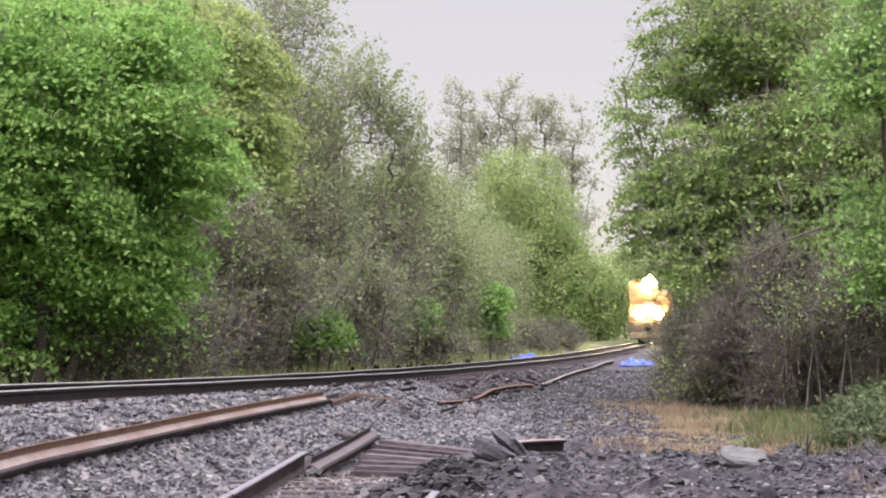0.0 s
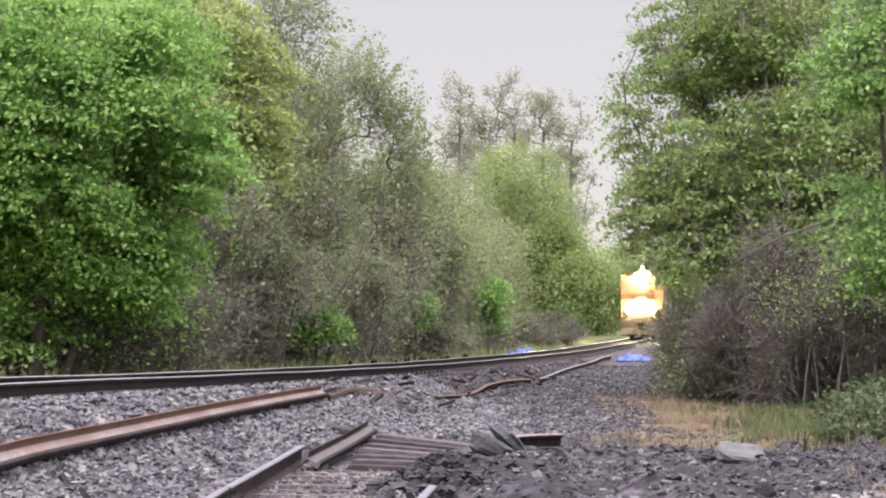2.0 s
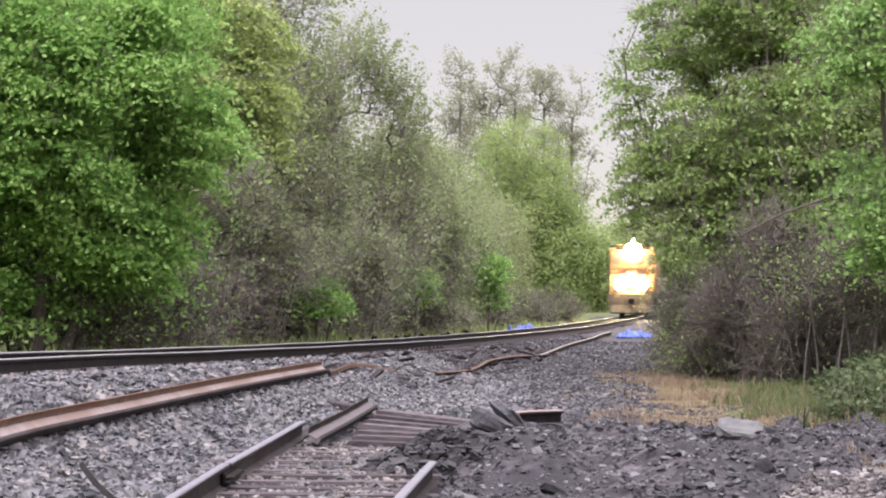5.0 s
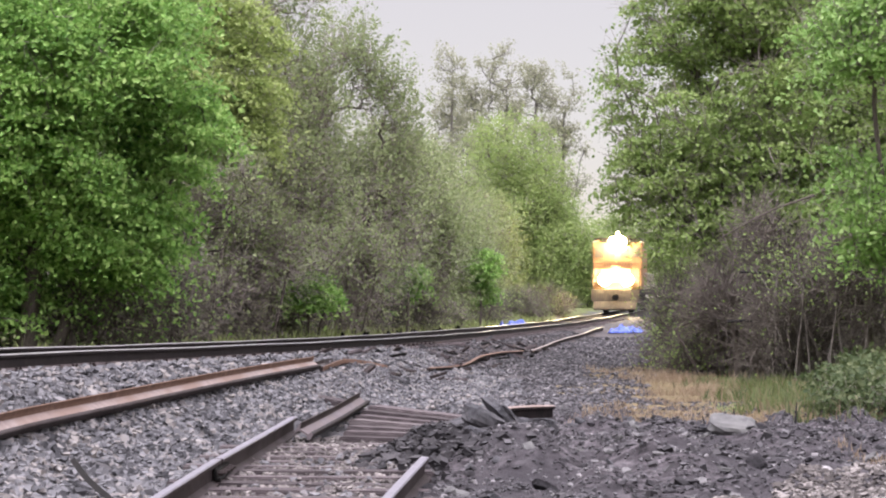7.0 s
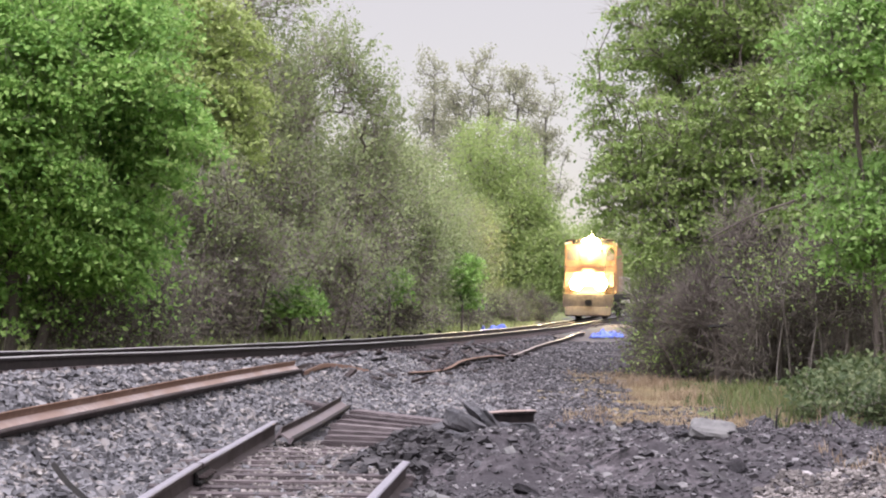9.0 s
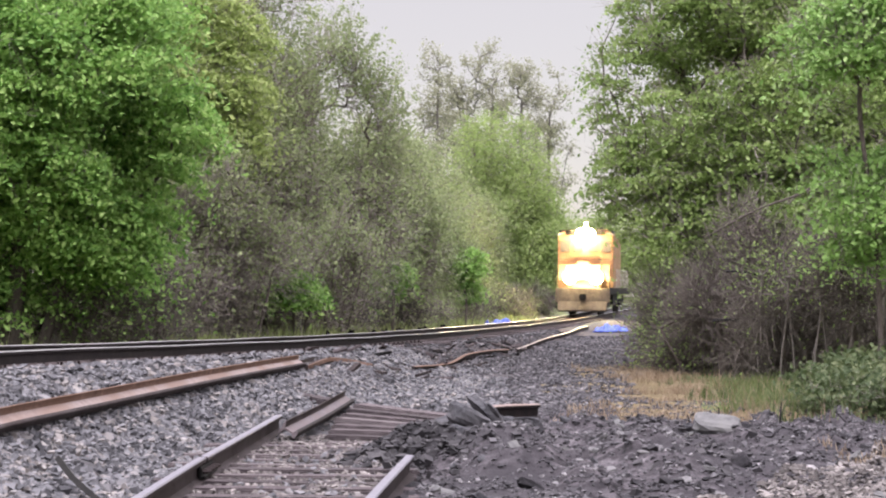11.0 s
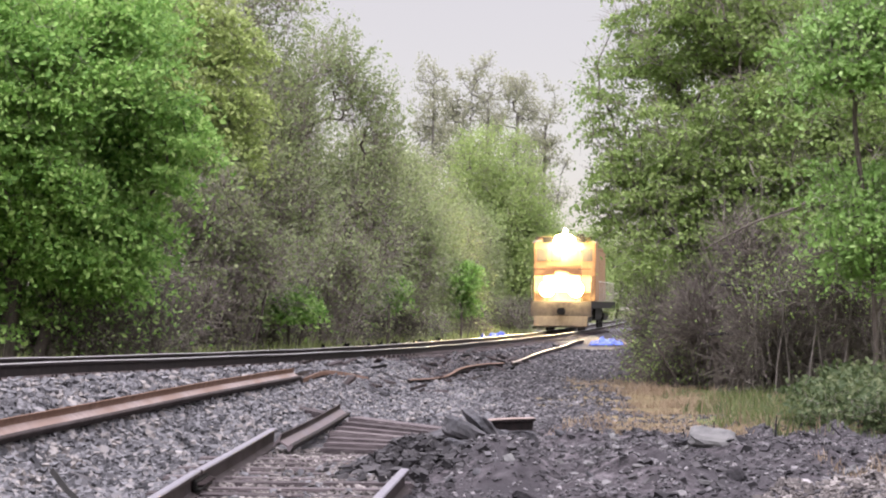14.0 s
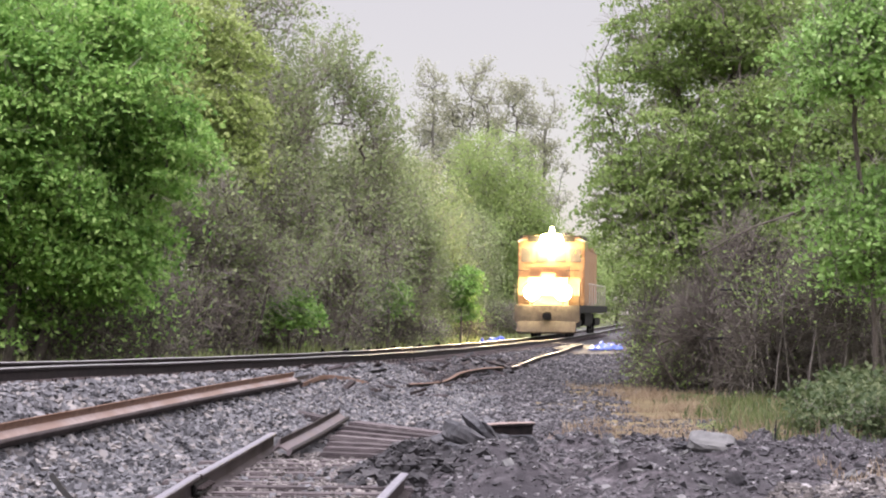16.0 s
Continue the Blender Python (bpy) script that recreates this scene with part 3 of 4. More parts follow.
def scatter_stones():
    n = 100000
    y = 10.5 + 28 * RNG.random(n) ** 1.35
    u = RNG.uniform(-1.6, 7.0, n)
    x = line_x(y) + u / COS
    keep = (x > -7.5) & (x < 1.2 + 0.5 * wave(y, x, 4)) & ~((np.abs(x + 0.93) < 0.78) & (y < 22) & (RNG.random(n) < 0.93)) & ~((np.abs(x + 0.2) < 0.75) & (y > 19) & (y < 23.5))
    keep &= ~((x > -0.2) & (y < 23)) & ~((u > 0.75) & (u < 1.4) & (RNG.random(n) < 0.25))
    x, y = x[keep], y[keep]
    s = RNG.uniform(0.026, 0.055, len(x)) * (1 + 0.4 * (RNG.random(len(x)) < 0.08))
    p = np.stack([x, y, land(x, y) + s * 0.15], -1)
    big = RNG.random(len(x)) < 0.09
    s[big] = RNG.uniform(0.034, 0.056, big.sum())
    p[big, 2] += 0.4 * s[big]
    ends = (rel(x, y) > 0.86) & (rel(x, y) < 1.5) & (RNG.random(len(x)) < 0.3)
    p[ends, 2] = rail_top(y[ends]) - 0.19 + 0.4 * s[ends]
    v, f = chips(len(x), p, s, 1, 0.8)
    g = new("ballast_stones", np_mesh("ballast_stones", v, f, M_STONES))
    tagged(g, "loose grey and buff crushed ballast stones", "ballast", kind="stuff")
    n = 34000
    x, y = RNG.uniform(-0.3, 7, n), 11 + 16 * RNG.random(n) ** 1.2
    s = RNG.uniform(0.01, 0.032, n) * np.where(RNG.random(n) < 0.04, 2.0, 1)
    p = np.stack([x, y, land(x, y) + s * 0.1], -1)
    v, f = chips(n, p, s, 2)
    g = new("dark_rubble", np_mesh("dark_rubble", v, f, M_RUBBLE))
    tagged(g, "dark cinder rubble and small stones on the spoil heaps", "rubble", kind="stuff")
    n = 1500
    x, y = RNG.uniform(-0.2, 5.5, n), 11 + 13 * RNG.random(n)
    keep = wave(x * 1.6, y * 1.6, 12) > 0.0
    x, y = x[keep], y[keep]
    s = RNG.uniform(0.02, 0.075, len(x))
    p = np.stack([x, y, land(x, y) + s * 0.1], -1)
    v, f = chips(len(x), p, s, 5)
    g = new("dark_clods", np_mesh("dark_clods", v, f, M_CLOD))
    tagged(g, "lumps of dark broken dirt on the spoil heaps", "rubble", kind="stuff")
    n = 700
    x, y = RNG.normal(-0.02, 0.28, n), RNG.normal(17.9, 0.8, n)
    s = RNG.uniform(0.02, 0.08, n)
    p = np.stack([x, y, land(x, y) + s * 0.2 + 0.08 * np.exp(-((x + 0.02) / 0.25) ** 2)], -1)
    v, f = chips(n, p, s, 7)
    g = new("clod_heap", np_mesh("clod_heap", v, f, M_CLOD))
    tagged(g, "heap of dark broken clods beside the siding rail", "rubble", kind="stuff")
    n = 2300
    x, y = RNG.uniform(-1.65, -0.25, n), RNG.uniform(10.5, 20, n)
    s = RNG.uniform(0.018, 0.042, n)
    p = np.stack([x, y, np.maximum(land(x, y), -0.01) + s * 0.15], -1)
    v, f = chips(n, p, s, 8)
    g = new("buff_stones", np_mesh("buff_stones", v, f, M_PALE))
    tagged(g, "buff stones filling between the siding sleepers", "ballast", kind="stuff")
    n = 40000
    y = 27 + 45 * RNG.random(n) ** 1.3
    uu = RNG.uniform(1.0, 9.0, n)
    y = y[(uu > 2.4) | (y > 60) | (RNG.random(n) < 0.6)]
    uu = RNG.uniform(1.2, 9.0, len(y))
    x = line_x(y) + uu / COS
    bare = (x < 2.5 + 0.12 * (y - 24) + 0.5 * wave(x, y, 11)) | (y > 40)
    x, y = x[bare], y[bare]
    n = len(y)
    s = RNG.uniform(0.025, 0.06, n)
    p = np.stack([x, y, land(x, y) + s * 0.1], -1)
    v, f = chips(n, p, s, 6)
    g = new("shoulder_stones", np_mesh("shoulder_stones", v, f, M_RUBBLE))
    tagged(g, "dark stones on the sloping ballast shoulder", "ballast", kind="stuff")
    n = 22000
    x, y = RNG.uniform(1.2, 5.5, n), RNG.uniform(11.5, 18.5, n)
    keep = x > 2.0 + 0.52 * (y - 13.4) + 0.25 * wave(x * 2, y * 2, 9)
    x, y = x[keep], y[keep]
    s = RNG.uniform(0.018, 0.045, len(x))
    p = np.stack([x, y, land(x, y) + s * 0.2], -1)
    v, f = chips(len(x), p, s, 3)
    g = new("pale_gravel", np_mesh("pale_gravel", v, f, M_PALE))
    tagged(g, "pale loose gravel at the edge of the dirt", "gravel", kind="stuff")


scatter_stones()


def rock(name, label, category, size, m, mat, seed, cuts=2, rough=0.12, group=""):
    r = random.Random(seed)
    bm = bmesh.new()
    bmesh.ops.create_cube(bm, size=1)
    bmesh.ops.bevel(bm, geom=bm.edges[:], offset=0.14, segments=1, affect="EDGES")
    bmesh.ops.subdivide_edges(bm, edges=bm.edges[:], cuts=cuts, use_grid_fill=True)
    off = Vector((r.uniform(0, 50), r.uniform(0, 50), 0))
    for v in bm.verts:
        d = noise.noise_vector(v.co * 2.1 + off) * rough + noise.noise_vector(v.co * 6 + off) * rough * 0.35
        v.co += d
        v.co = Vector((v.co.x * size[0], v.co.y * size[1], v.co.z * size[2]))
    ob = part(name, bm, mat, at=m)
    return tagged(ob, label, category, group)


def rocks():
    rock("stone_slab", "pale grey flat stone slab resting on the dirt", "stone", (0.42, 0.36, 0.11), pose(2.83, 18.6, on_land(2.83, 18.6, 0.06), 17, 9, -12), M_SLAB, 3, 2, 0.13)
    for x, y, z, sz, r in ((0.74, 20.2, .15, (.12, .5, .46), (20, -38, 12)), (0.5, 19.8, .08, (.36, .3, .2), (10, 25, 30)), (0.98, 20.6, .1, (.2, .3, .2), (30, 0, 60)),
                           (0.3, 20.5, .1, (.3, .3, .12), (0, -18, 20)), (0.45, 18.9, .06, (.3, .26, .16), (12, 12, 44)), (1.1, 19.4, .05, (.26, .24, .14), (0, 14, 80))):
        rock("asphalt_chunk", "broken dark grey asphalt chunk in the rubble", "rubble chunk", sz, pose(x, y, on_land(x, y, z - 0.02), *r), M_ASPHALT, int(x * 100), 2, 0.14, "asphalt chunks")
    r = random.Random(8)
    for i in range(46):
        x, y = r.uniform(0.5, 4.2), r.uniform(13.2, 21.5)
        s = r.uniform(0.03, 0.07)
        rock("flat_stone", "pale grey flat stone lying on the dark dirt", "stone", (s * 1.9, s * 1.2, s * .45), pose(x, y, on_land(x, y, s * 0.12), r.uniform(-5, 30), r.uniform(-20, 20), r.uniform(-40, 40)), M_FLAT, 300 + i, 1, 0.15, "pale stones in the dirt")
    r = random.Random(5)
    for i in range(150):
        x, y = r.uniform(-0.1, 4.4), r.uniform(12.6, 22.5)
        s = r.uniform(0.035, 0.09) if i % 4 else r.uniform(0.08, 0.135)
        rock("rubble_stone", "rough stone lying in the cinder dirt", "stone", (s * 1.4, s, s * .5), pose(x, y, on_land(x, y, s * 0.08), r.uniform(-42, 42), r.uniform(-42, 42), r.uniform(0, 180)),
             r.choice([M_ASPHALT, M_LUMP, M_ASPHALT, M_SLAB, M_LUMP, M_SLAB]), i, 1, 0.16, "stones in the dirt")


rocks()


def debris():
    r = random.Random(9)
    for i in range(64):
        y = r.uniform(30, 54)
        x = float(line_x(y)) + r.uniform(1.15, 2.9)
        ln, w = r.uniform(0.2, 0.7), r.uniform(0.04, 0.1)
        bm = bmesh.new()
        box(bm, 0, 0, 0, ln, w, r.uniform(0.03, 0.06), 0.006)
        for v in bm.verts:
            v.co += noise.noise_vector(v.co * 9 + Vector((i, 0, 0))) * 0.03
        o = part("wood_scrap", bm, r.choice([M_TIE, M_TIE, M_BLACK, M_ASPHALT, M_RUST, M_BANK]), at=pose(x, y, on_land(x, y, r.uniform(.01, .06)), r.uniform(-20, 20), r.uniform(-25, 25), r.uniform(-70, 70)))
        tagged(o, "splintered dark sleeper scrap lying on the ballast shoulder", "wood scrap", "sleeper scraps")
    for y in (44.2, 46.7, 49.8, 51.2, 53.4, 57.0, 58.0, 61.4):
        x = float(line_x(y)) - 1.05
        z = on_land(x, y)
        h = float(rail_top(y)) + r.uniform(.06, .11) - z
        n = 7
        p0 = np.array([[x + r.uniform(-.03, .03), y, z - .02] for k in range(n)])
        p1 = p0 + np.array([[r.uniform(-.06, .06), r.uniform(-.05, .05), h * r.uniform(.75, 1.05)] for k in range(n)])
        v, f = tubes(p0, p1, np.full(n, .014), np.full(n, .022), 4)
        o = new("weed_sprig", np_mesh("weed_sprig", v, f, M_BLACK))
        tagged(o, "small dark dead weed sprig beside the rail", "weed", "weed sprigs")


debris()


def tarp(x, y, w, d, h, seed, z=0.0):
    n, m = 34, 22
    gx, gy = np.meshgrid(np.linspace(-1, 1, n), np.linspace(-1, 1, m))
    edge = np.clip(1 - np.maximum(np.abs(gx), np.abs(gy)) ** 3, 0, 1)
    hh = h * edge * (0.45 + 0.4 * np.abs(wave(gx * 2.2 + seed, gy * 2, seed)) + 0.45 * wave(gx * 5 + seed, gy * 4, seed + 1) + 0.12 * wave(gx * 9 + seed, gy * 7, seed + 3)) + 0.03 * edge
    px, py = gx * w / 2 * (1 + .12 * wave(gy * 3, gx, seed)), gy * d / 2
    v = np.stack([px, py, np.maximum(hh, 0)], -1).reshape(-1, 3)
    v[:, 2] += land(v[:, 0] + x, v[:, 1] + y) + 0.02 + z
    v[:, 0] += x
    v[:, 1] += y
    i = (np.arange(m - 1)[:, None] * n + np.arange(n - 1)[None]).ravel()
    f = np.stack([i, i + 1, i + n + 1, i + n], -1)
    ob = new("blue_tarpaulin", np_mesh("blue_tarpaulin", v, f, M_TARP, smooth=True))
    so = ob.modifiers.new("thickness", "SOLIDIFY")
    so.thickness = 0.006
    tagged(ob, "crumpled bright blue plastic sheet beside the rails", "tarpaulin", "blue sheets by the line")


tarp(3.1, 79.5, 1.6, 1.0, 0.36, 2)
tarp(7.72, 79, 1.3, 1.3, 0.36, 4)


# ---------------------------------------------------------------- trees
def leaves(pos, size, seed, droop=0.0, up=0.6):
    """Folded four-cornered leaves."""
    r = np.random.default_rng(seed)
    n = len(pos)
    nor = r.normal(size=(n, 3)) * 0.75 + np.array([0, -0.25, up])
    nor /= np.linalg.norm(nor, axis=1)[:, None]
    ax = r.normal(size=(n, 3)) - np.array([0, 0, droop])
    ax -= nor * (ax * nor).sum(1)[:, None]
    ax /= np.linalg.norm(ax, axis=1)[:, None]
    sd = np.cross(nor, ax)
    s = (size * r.uniform(0.6, 1.3, n))[:, None]
    v = np.stack([pos - ax * s * .5, pos + sd * s * .31 + nor * s * .1, pos + ax * s * .6, pos - sd * s * .31 + nor * s * .1], 1)
    f = np.arange(n * 4).reshape(n, 4)
    return v.reshape(-1, 3), f


def tree(name, label, category, base, stems, blobs, clumps, per, size, spread_r, leaf, seed, twigs=4, twig_len=0.5, tip=0.006, power=0.46, droop=0.0,
         bark=None, gap=-0.3, twig_mat=None, group="", shell=2.0, lift=0.4, low=None, layer=False, tuft=False):
    """A woody plant: stems, limbs that reach every clump, twigs and leaves. blobs: centre and radii of the crown's masses, from the base."""
    r = np.random.default_rng(seed)
    bx, by = base
    bz = on_land(bx, by) - 0.08 - float(verge(bx, by))
    pts = []
    wts = np.array([b[3] * b[4] * b[5] for b in blobs]) ** 0.8
    wts /= wts.sum()
    tries = 0
    while len(pts) < clumps and tries < clumps * 30:
        tries += 1
        cx, cy, cz, rx, ry, rz = blobs[r.choice(len(blobs), p=wts)]
        d = r.normal(size=3)
        d /= np.linalg.norm(d)
        rad = r.random() ** (1 / shell)
        p = np.array([cx, cy, cz]) + d * rad * np.array([rx, ry, rz])
        if p[2] < 0.25 or noise.noise(Vector(p * 0.55 + seed)) < gap:
            continue
        pts.append(p)
    pts = np.array(pts)
    nodes, parent, plen = [], [], []
    for sx, sy, h, lx, ly in stems:
        prev, steps = -1, max(3, int(h / 0.5))
        for i in range(steps + 1):
            t = i / steps
            w = 0.06 * min(h, 7.0) * np.array([math.sin(t * 5 + sx * 9), math.cos(t * 4 + sy * 7), 0]) * t * 0.4
            nodes.append(np.array([sx + lx * t, sy + ly * t, h * t]) + w)
            parent.append(prev)
            plen.append(0 if prev < 0 else plen[prev] + h / steps)
            prev = len(nodes) - 1
    axis = np.array(nodes)
    order = np.argsort([np.min(np.linalg.norm(axis - p, axis=1)) for p in pts])
    cap = len(nodes) + 3 * len(pts) + 5
    N, L = np.zeros((cap, 3)), np.zeros(cap)
    N[:len(nodes)], L[:len(nodes)] = axis, plen
    cnt = len(nodes)
    tips = []
    for p in pts[order]:
        dv = p - N[:cnt]
        dist = np.linalg.norm(dv, axis=1)
        cost = dist + 0.18 * L[:cnt] + 0.7 * np.maximum(-dv[:, 2] - 0.1, 0)
        j = int(np.argmin(cost))
        q, ln = j, dist[j]
        segs = 2 if ln > 0.35 else 1
        if ln > 1.2:
            segs = 3
        for i in range(1, segs + 1):
            t = i / segs
            w = r.normal(0, 0.07 * ln, 3) * (t < 1) + np.array([0, 0, lift * 0.12 * ln * math.sin(t * math.pi)])
            N[cnt] = N[j] + (p - N[j]) * t + w
            L[cnt] = L[q] + ln / segs
            parent.append(q)
            q = cnt
            cnt += 1
        tips.append(q)
    load = np.zeros(cnt)
    load[tips] = 1
    for i in range(cnt - 1, -1, -1):
        if parent[i] >= 0:
            load[parent[i]] += load[i]
    rad = tip * np.maximum(load, 1) ** power
    par = np.array(parent[:cnt])
    e = np.nonzero(par >= 0)[0]
    r0 = np.minimum(rad[par[e]], rad[e] * 1.5 + 0.002)
    v, f = tubes(N[par[e]], N[e], r0, rad[e], 5)
    ob = empty(name, pose(bx, by, bz), label, category, group)
    wood = part("trunk" if len(stems) == 1 else "stem_mass", np_mesh("trunk", v, f, bark or M_BARK, smooth=True), None, ob)
    if len(stems) > 1:
        wood["kind"] = "stuff"
    T = N[tips]
    vs, fs, off = [], [], 0
    ends = T
    if twigs:
        o = np.repeat(T, twigs, axis=0)
        d = r.normal(size=o.shape) + np.array([0, 0, lift - droop])
        out = o - o.mean(0)
        d += out / np.maximum(np.linalg.norm(out, axis=1), 0.1)[:, None] * 0.6
        d /= np.linalg.norm(d, axis=1)[:, None]
        ln = (twig_len * r.uniform(0.4, 1.25, len(o)))[:, None]
        mid = o + d * ln * 0.5 + r.normal(0, 0.12, o.shape) * ln
        end = o + d * ln + np.array([0, 0, -droop * 0.25]) * ln
        t0 = np.full(len(o), tip * 0.9)
        v1, f1 = tubes(o, mid, t0, t0 * 0.7, 3)
        v2, f2 = tubes(mid, end, t0 * 0.7, t0 * 0.3, 3)
        part("twig_mass", np_mesh("twig_mass", np.concatenate([v1, v2]), np.concatenate([f1, f2 + len(v1)]), twig_mat or M_TWIG), None, ob)["kind"] = "stuff"
        ends = np.concatenate([o + (end - o) * 0.75, end]) if tuft else np.concatenate([mid, end])
    if per:
        src = ends[r.integers(0, len(ends), int(len(T) * per))]
        pos = src + r.normal(0, spread_r, src.shape) * np.array([1, 1, 0.75])
        if layer:
            # flat sprays, tilted outward and down
            src = T[r.integers(0, len(T), int(len(T) * per))]
            d = r.normal(0, spread_r * 1.25, src.shape)
            out = src - src.mean(0)
            out /= np.maximum(np.linalg.norm(out[:, :2], axis=1), 0.3)[:, None]
            along = d[:, 0] * out[:, 0] + d[:, 1] * out[:, 1]
            d[:, 2] = d[:, 2] * 0.22 - 0.45 * np.maximum(along, 0) * np.abs(along) / spread_r * 0.6
            pos = src + d
        pos = pos[pos[:, 2] > (0.12 if low is None else low)]
        if tuft:
            # buds open first in the light, high up
            top = pos[:, 2].max()
            pos = pos[r.random(len(pos)) < np.clip((pos[:, 2] - 0.15 * top) / (0.45 * top), 0.35, 1)]
        v, f = leaves(pos, size, seed + 1, droop)
        part("crown", np_mesh("crown", v, f, leaf), None, ob)
    return ob


TREE = "tree"
# left of the line
tree("maple_tree", "broad maple tree in full fresh green leaf", TREE, (-8.0, 38.8), [(0, 0, 5.0, .3, 0), (.5, .4, 3.5, .9, .3)],
     [(0.2, -.2, 5.4, 3.6, 3.0, 3.0), (1.9, -.6, 4.5, 2.0, 1.9, 1.7), (-.5, 0.2, 2.6, 3.4, 2.0, 1.8), (.8, 0, 6.8, 2.8, 2.6, 1.9), (-2.6, -.5, 5, 3, 3, 3.2), (1.6, .2, 2.7, 1.6, 1.4, 1.2), (-.4, -.5, 1.8, 3.2, 1.2, 1.2)], 2300, 104, 0.122, 0.24, M_MAPLE, 11, 3, 0.4, 0.007,
     gap=-0.2, low=0.45, layer=True, shell=2.8)
tree("young_tree", "tall tree with yellow-green spring leaves behind the maple", TREE, (-6.8, 47.5), [(0, 0, 6, .3, 0)],
     [(0.1, 0, 6.8, 3.1, 2.6, 3.0), (.6, -.3, 5.0, 2.4, 2, 2.4)], 1200, 60, 0.13, 0.24, M_YELLOW, 12, 5, 0.5, 0.007, gap=-0.2, layer=True, shell=2.6)
tree("budding_tree", "grey twiggy tree with sparse young leaves", TREE, (-5.2, 52.5), [(0, 0, 6.5, .5, 0), (.6, .2, 4, 1.2, 0), (-.8, 0, 4.5, -.6, .3)],
     [(.3, 0, 6.4, 2.9, 1.5, 4.3), (1.2, -.6, 3.6, 2.4, 2, 2.6), (-1.6, -.5, 3.2, 2.6, 2, 2.8)], 1120, 40, 0.108, 0.07, M_OLIVE, 13, 8, 1.1, 0.0055, power=0.55, gap=-0.06, shell=2.6, tuft=True, lift=0.8)
tree("budding_tree", "grey twiggy tree with sparse young leaves", TREE, (-3.4, 59.5), [(0, 0, 6, .3, 0), (.6, .2, 4, .9, 0)],
     [(0.2, 0, 5.6, 2.7, 1.5, 4.2), (.9, -.2, 6.2, 1.6, 1.0, 2.6), (.9, -.4, 3.2, 2.3, 2, 2.6)], 1000, 42, 0.108, 0.075, M_OLIVE, 14, 8, 1.1, 0.006, power=0.55, gap=-0.06, shell=2.6, tuft=True, lift=0.8)
tree("budding_tree", "smaller budding tree with olive young leaves", TREE, (-1.9, 66.5), [(0, 0, 4.5, .3, 0), (.5, .2, 3, .9, 0)],
     [(0.2, 0, 4.0, 2.2, 2.2, 3.1), (.8, -.4, 2.6, 2.0, 1.8, 2.2)], 780, 50, 0.12, 0.08, M_OLIVE, 15, 8, 0.9, 0.0075, power=0.54, gap=-0.12, shell=2.6, tuft=True, lift=0.8)
for i, (bx, by, h, w) in enumerate(((1.2, 98, 6.6, 2.2), (2.8, 114, 7.6, 2.4))):
    tree("budding_tree", "slender budding tree with thin pale leaves", TREE, (bx, by), [(0, 0, h * .6, .2, 0), (.4, 0, h * .5, .6, 0)],
         [(0, 0, h * .5, w, 1.8, h * .48)], 420, 50, 0.11, 0.3, M_OLIVE, 160 + i, 5, 0.9, 0.008, gap=-0.2, shell=2.6, group="slender trees")
tree("leafy_tree", "green tree standing behind the maple", TREE, (-14.5, 47), [(0, 0, 6, .3, 0)],
     [(0, 0, 5.0, 4.0, 2.4, 4.6), (3.4, .3, 3.6, 3.4, 2, 3.2)], 800, 56, 0.16, 0.26, M_MAPLE, 17, 4, 0.5, 0.009, gap=-0.4, layer=True)
tree("leafy_tree", "dense green tree further back behind the brush", TREE, (9.6, 48), [(0, 0, 6, .3, 0), (-.5, 0, 4, -1.6, 0)],
     [(-.8, 0, 5.6, 3.6, 2.4, 4.6), (2.5, .3, 5.6, 3.4, 2, 4.6)], 900, 56, 0.13, 0.26, M_RIGHT, 18, 5, 0.5, 0.009, gap=-0.5, layer=True)
tree("budding_tree", "budding tree with pale green leaves", TREE, (-0.5, 80), [(0, 0, 5, .3, 0), (.5, .2, 3, .9, 0)],
     [(0.1, 0, 4.2, 2.4, 2.4, 3.7), (.5, -.4, 2.8, 2.2, 2, 2.4)], 650, 62, 0.11, 0.24, M_OLIVE, 16, 5, 0.8, 0.007, gap=-0.2, shell=2.6)
for i, (bx, by, w, h, mat, per) in enumerate(((-4.6, 47.0, 1.5, 1.6, M_OLIVE, 3), (-3.9, 53.6, 1.4, 1.7, M_OLIVE, 4), (-6.0, 43, 1.6, 1.9, M_OLIVE, 4), (-2.1, 59, 1.5, 1.7, M_OLIVE, 4),
                                              (-0.6, 66, 1.4, 1.5, M_OLIVE, 5), (0.5, 76, 1.3, 1.3, M_RIGHT, 8), (2.6, 90, 1.5, 1.5, M_RIGHT, 9), (4.9, 104, 1.8, 1.6, M_RIGHT, 9), (7.2, 119, 2.0, 1.7, M_RIGHT, 9))):
    tree("brush", "tangle of bare grey-brown brush with few leaves", "bush", (bx - 0.7, by), [(-.5, 0, .8, -.3, 0), (.3, .2, 1.0, .3, 0), (0, -.3, .9, 0, -.2)],
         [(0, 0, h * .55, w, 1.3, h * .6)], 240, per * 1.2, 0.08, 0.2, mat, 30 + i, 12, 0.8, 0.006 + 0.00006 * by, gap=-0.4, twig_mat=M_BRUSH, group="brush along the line")
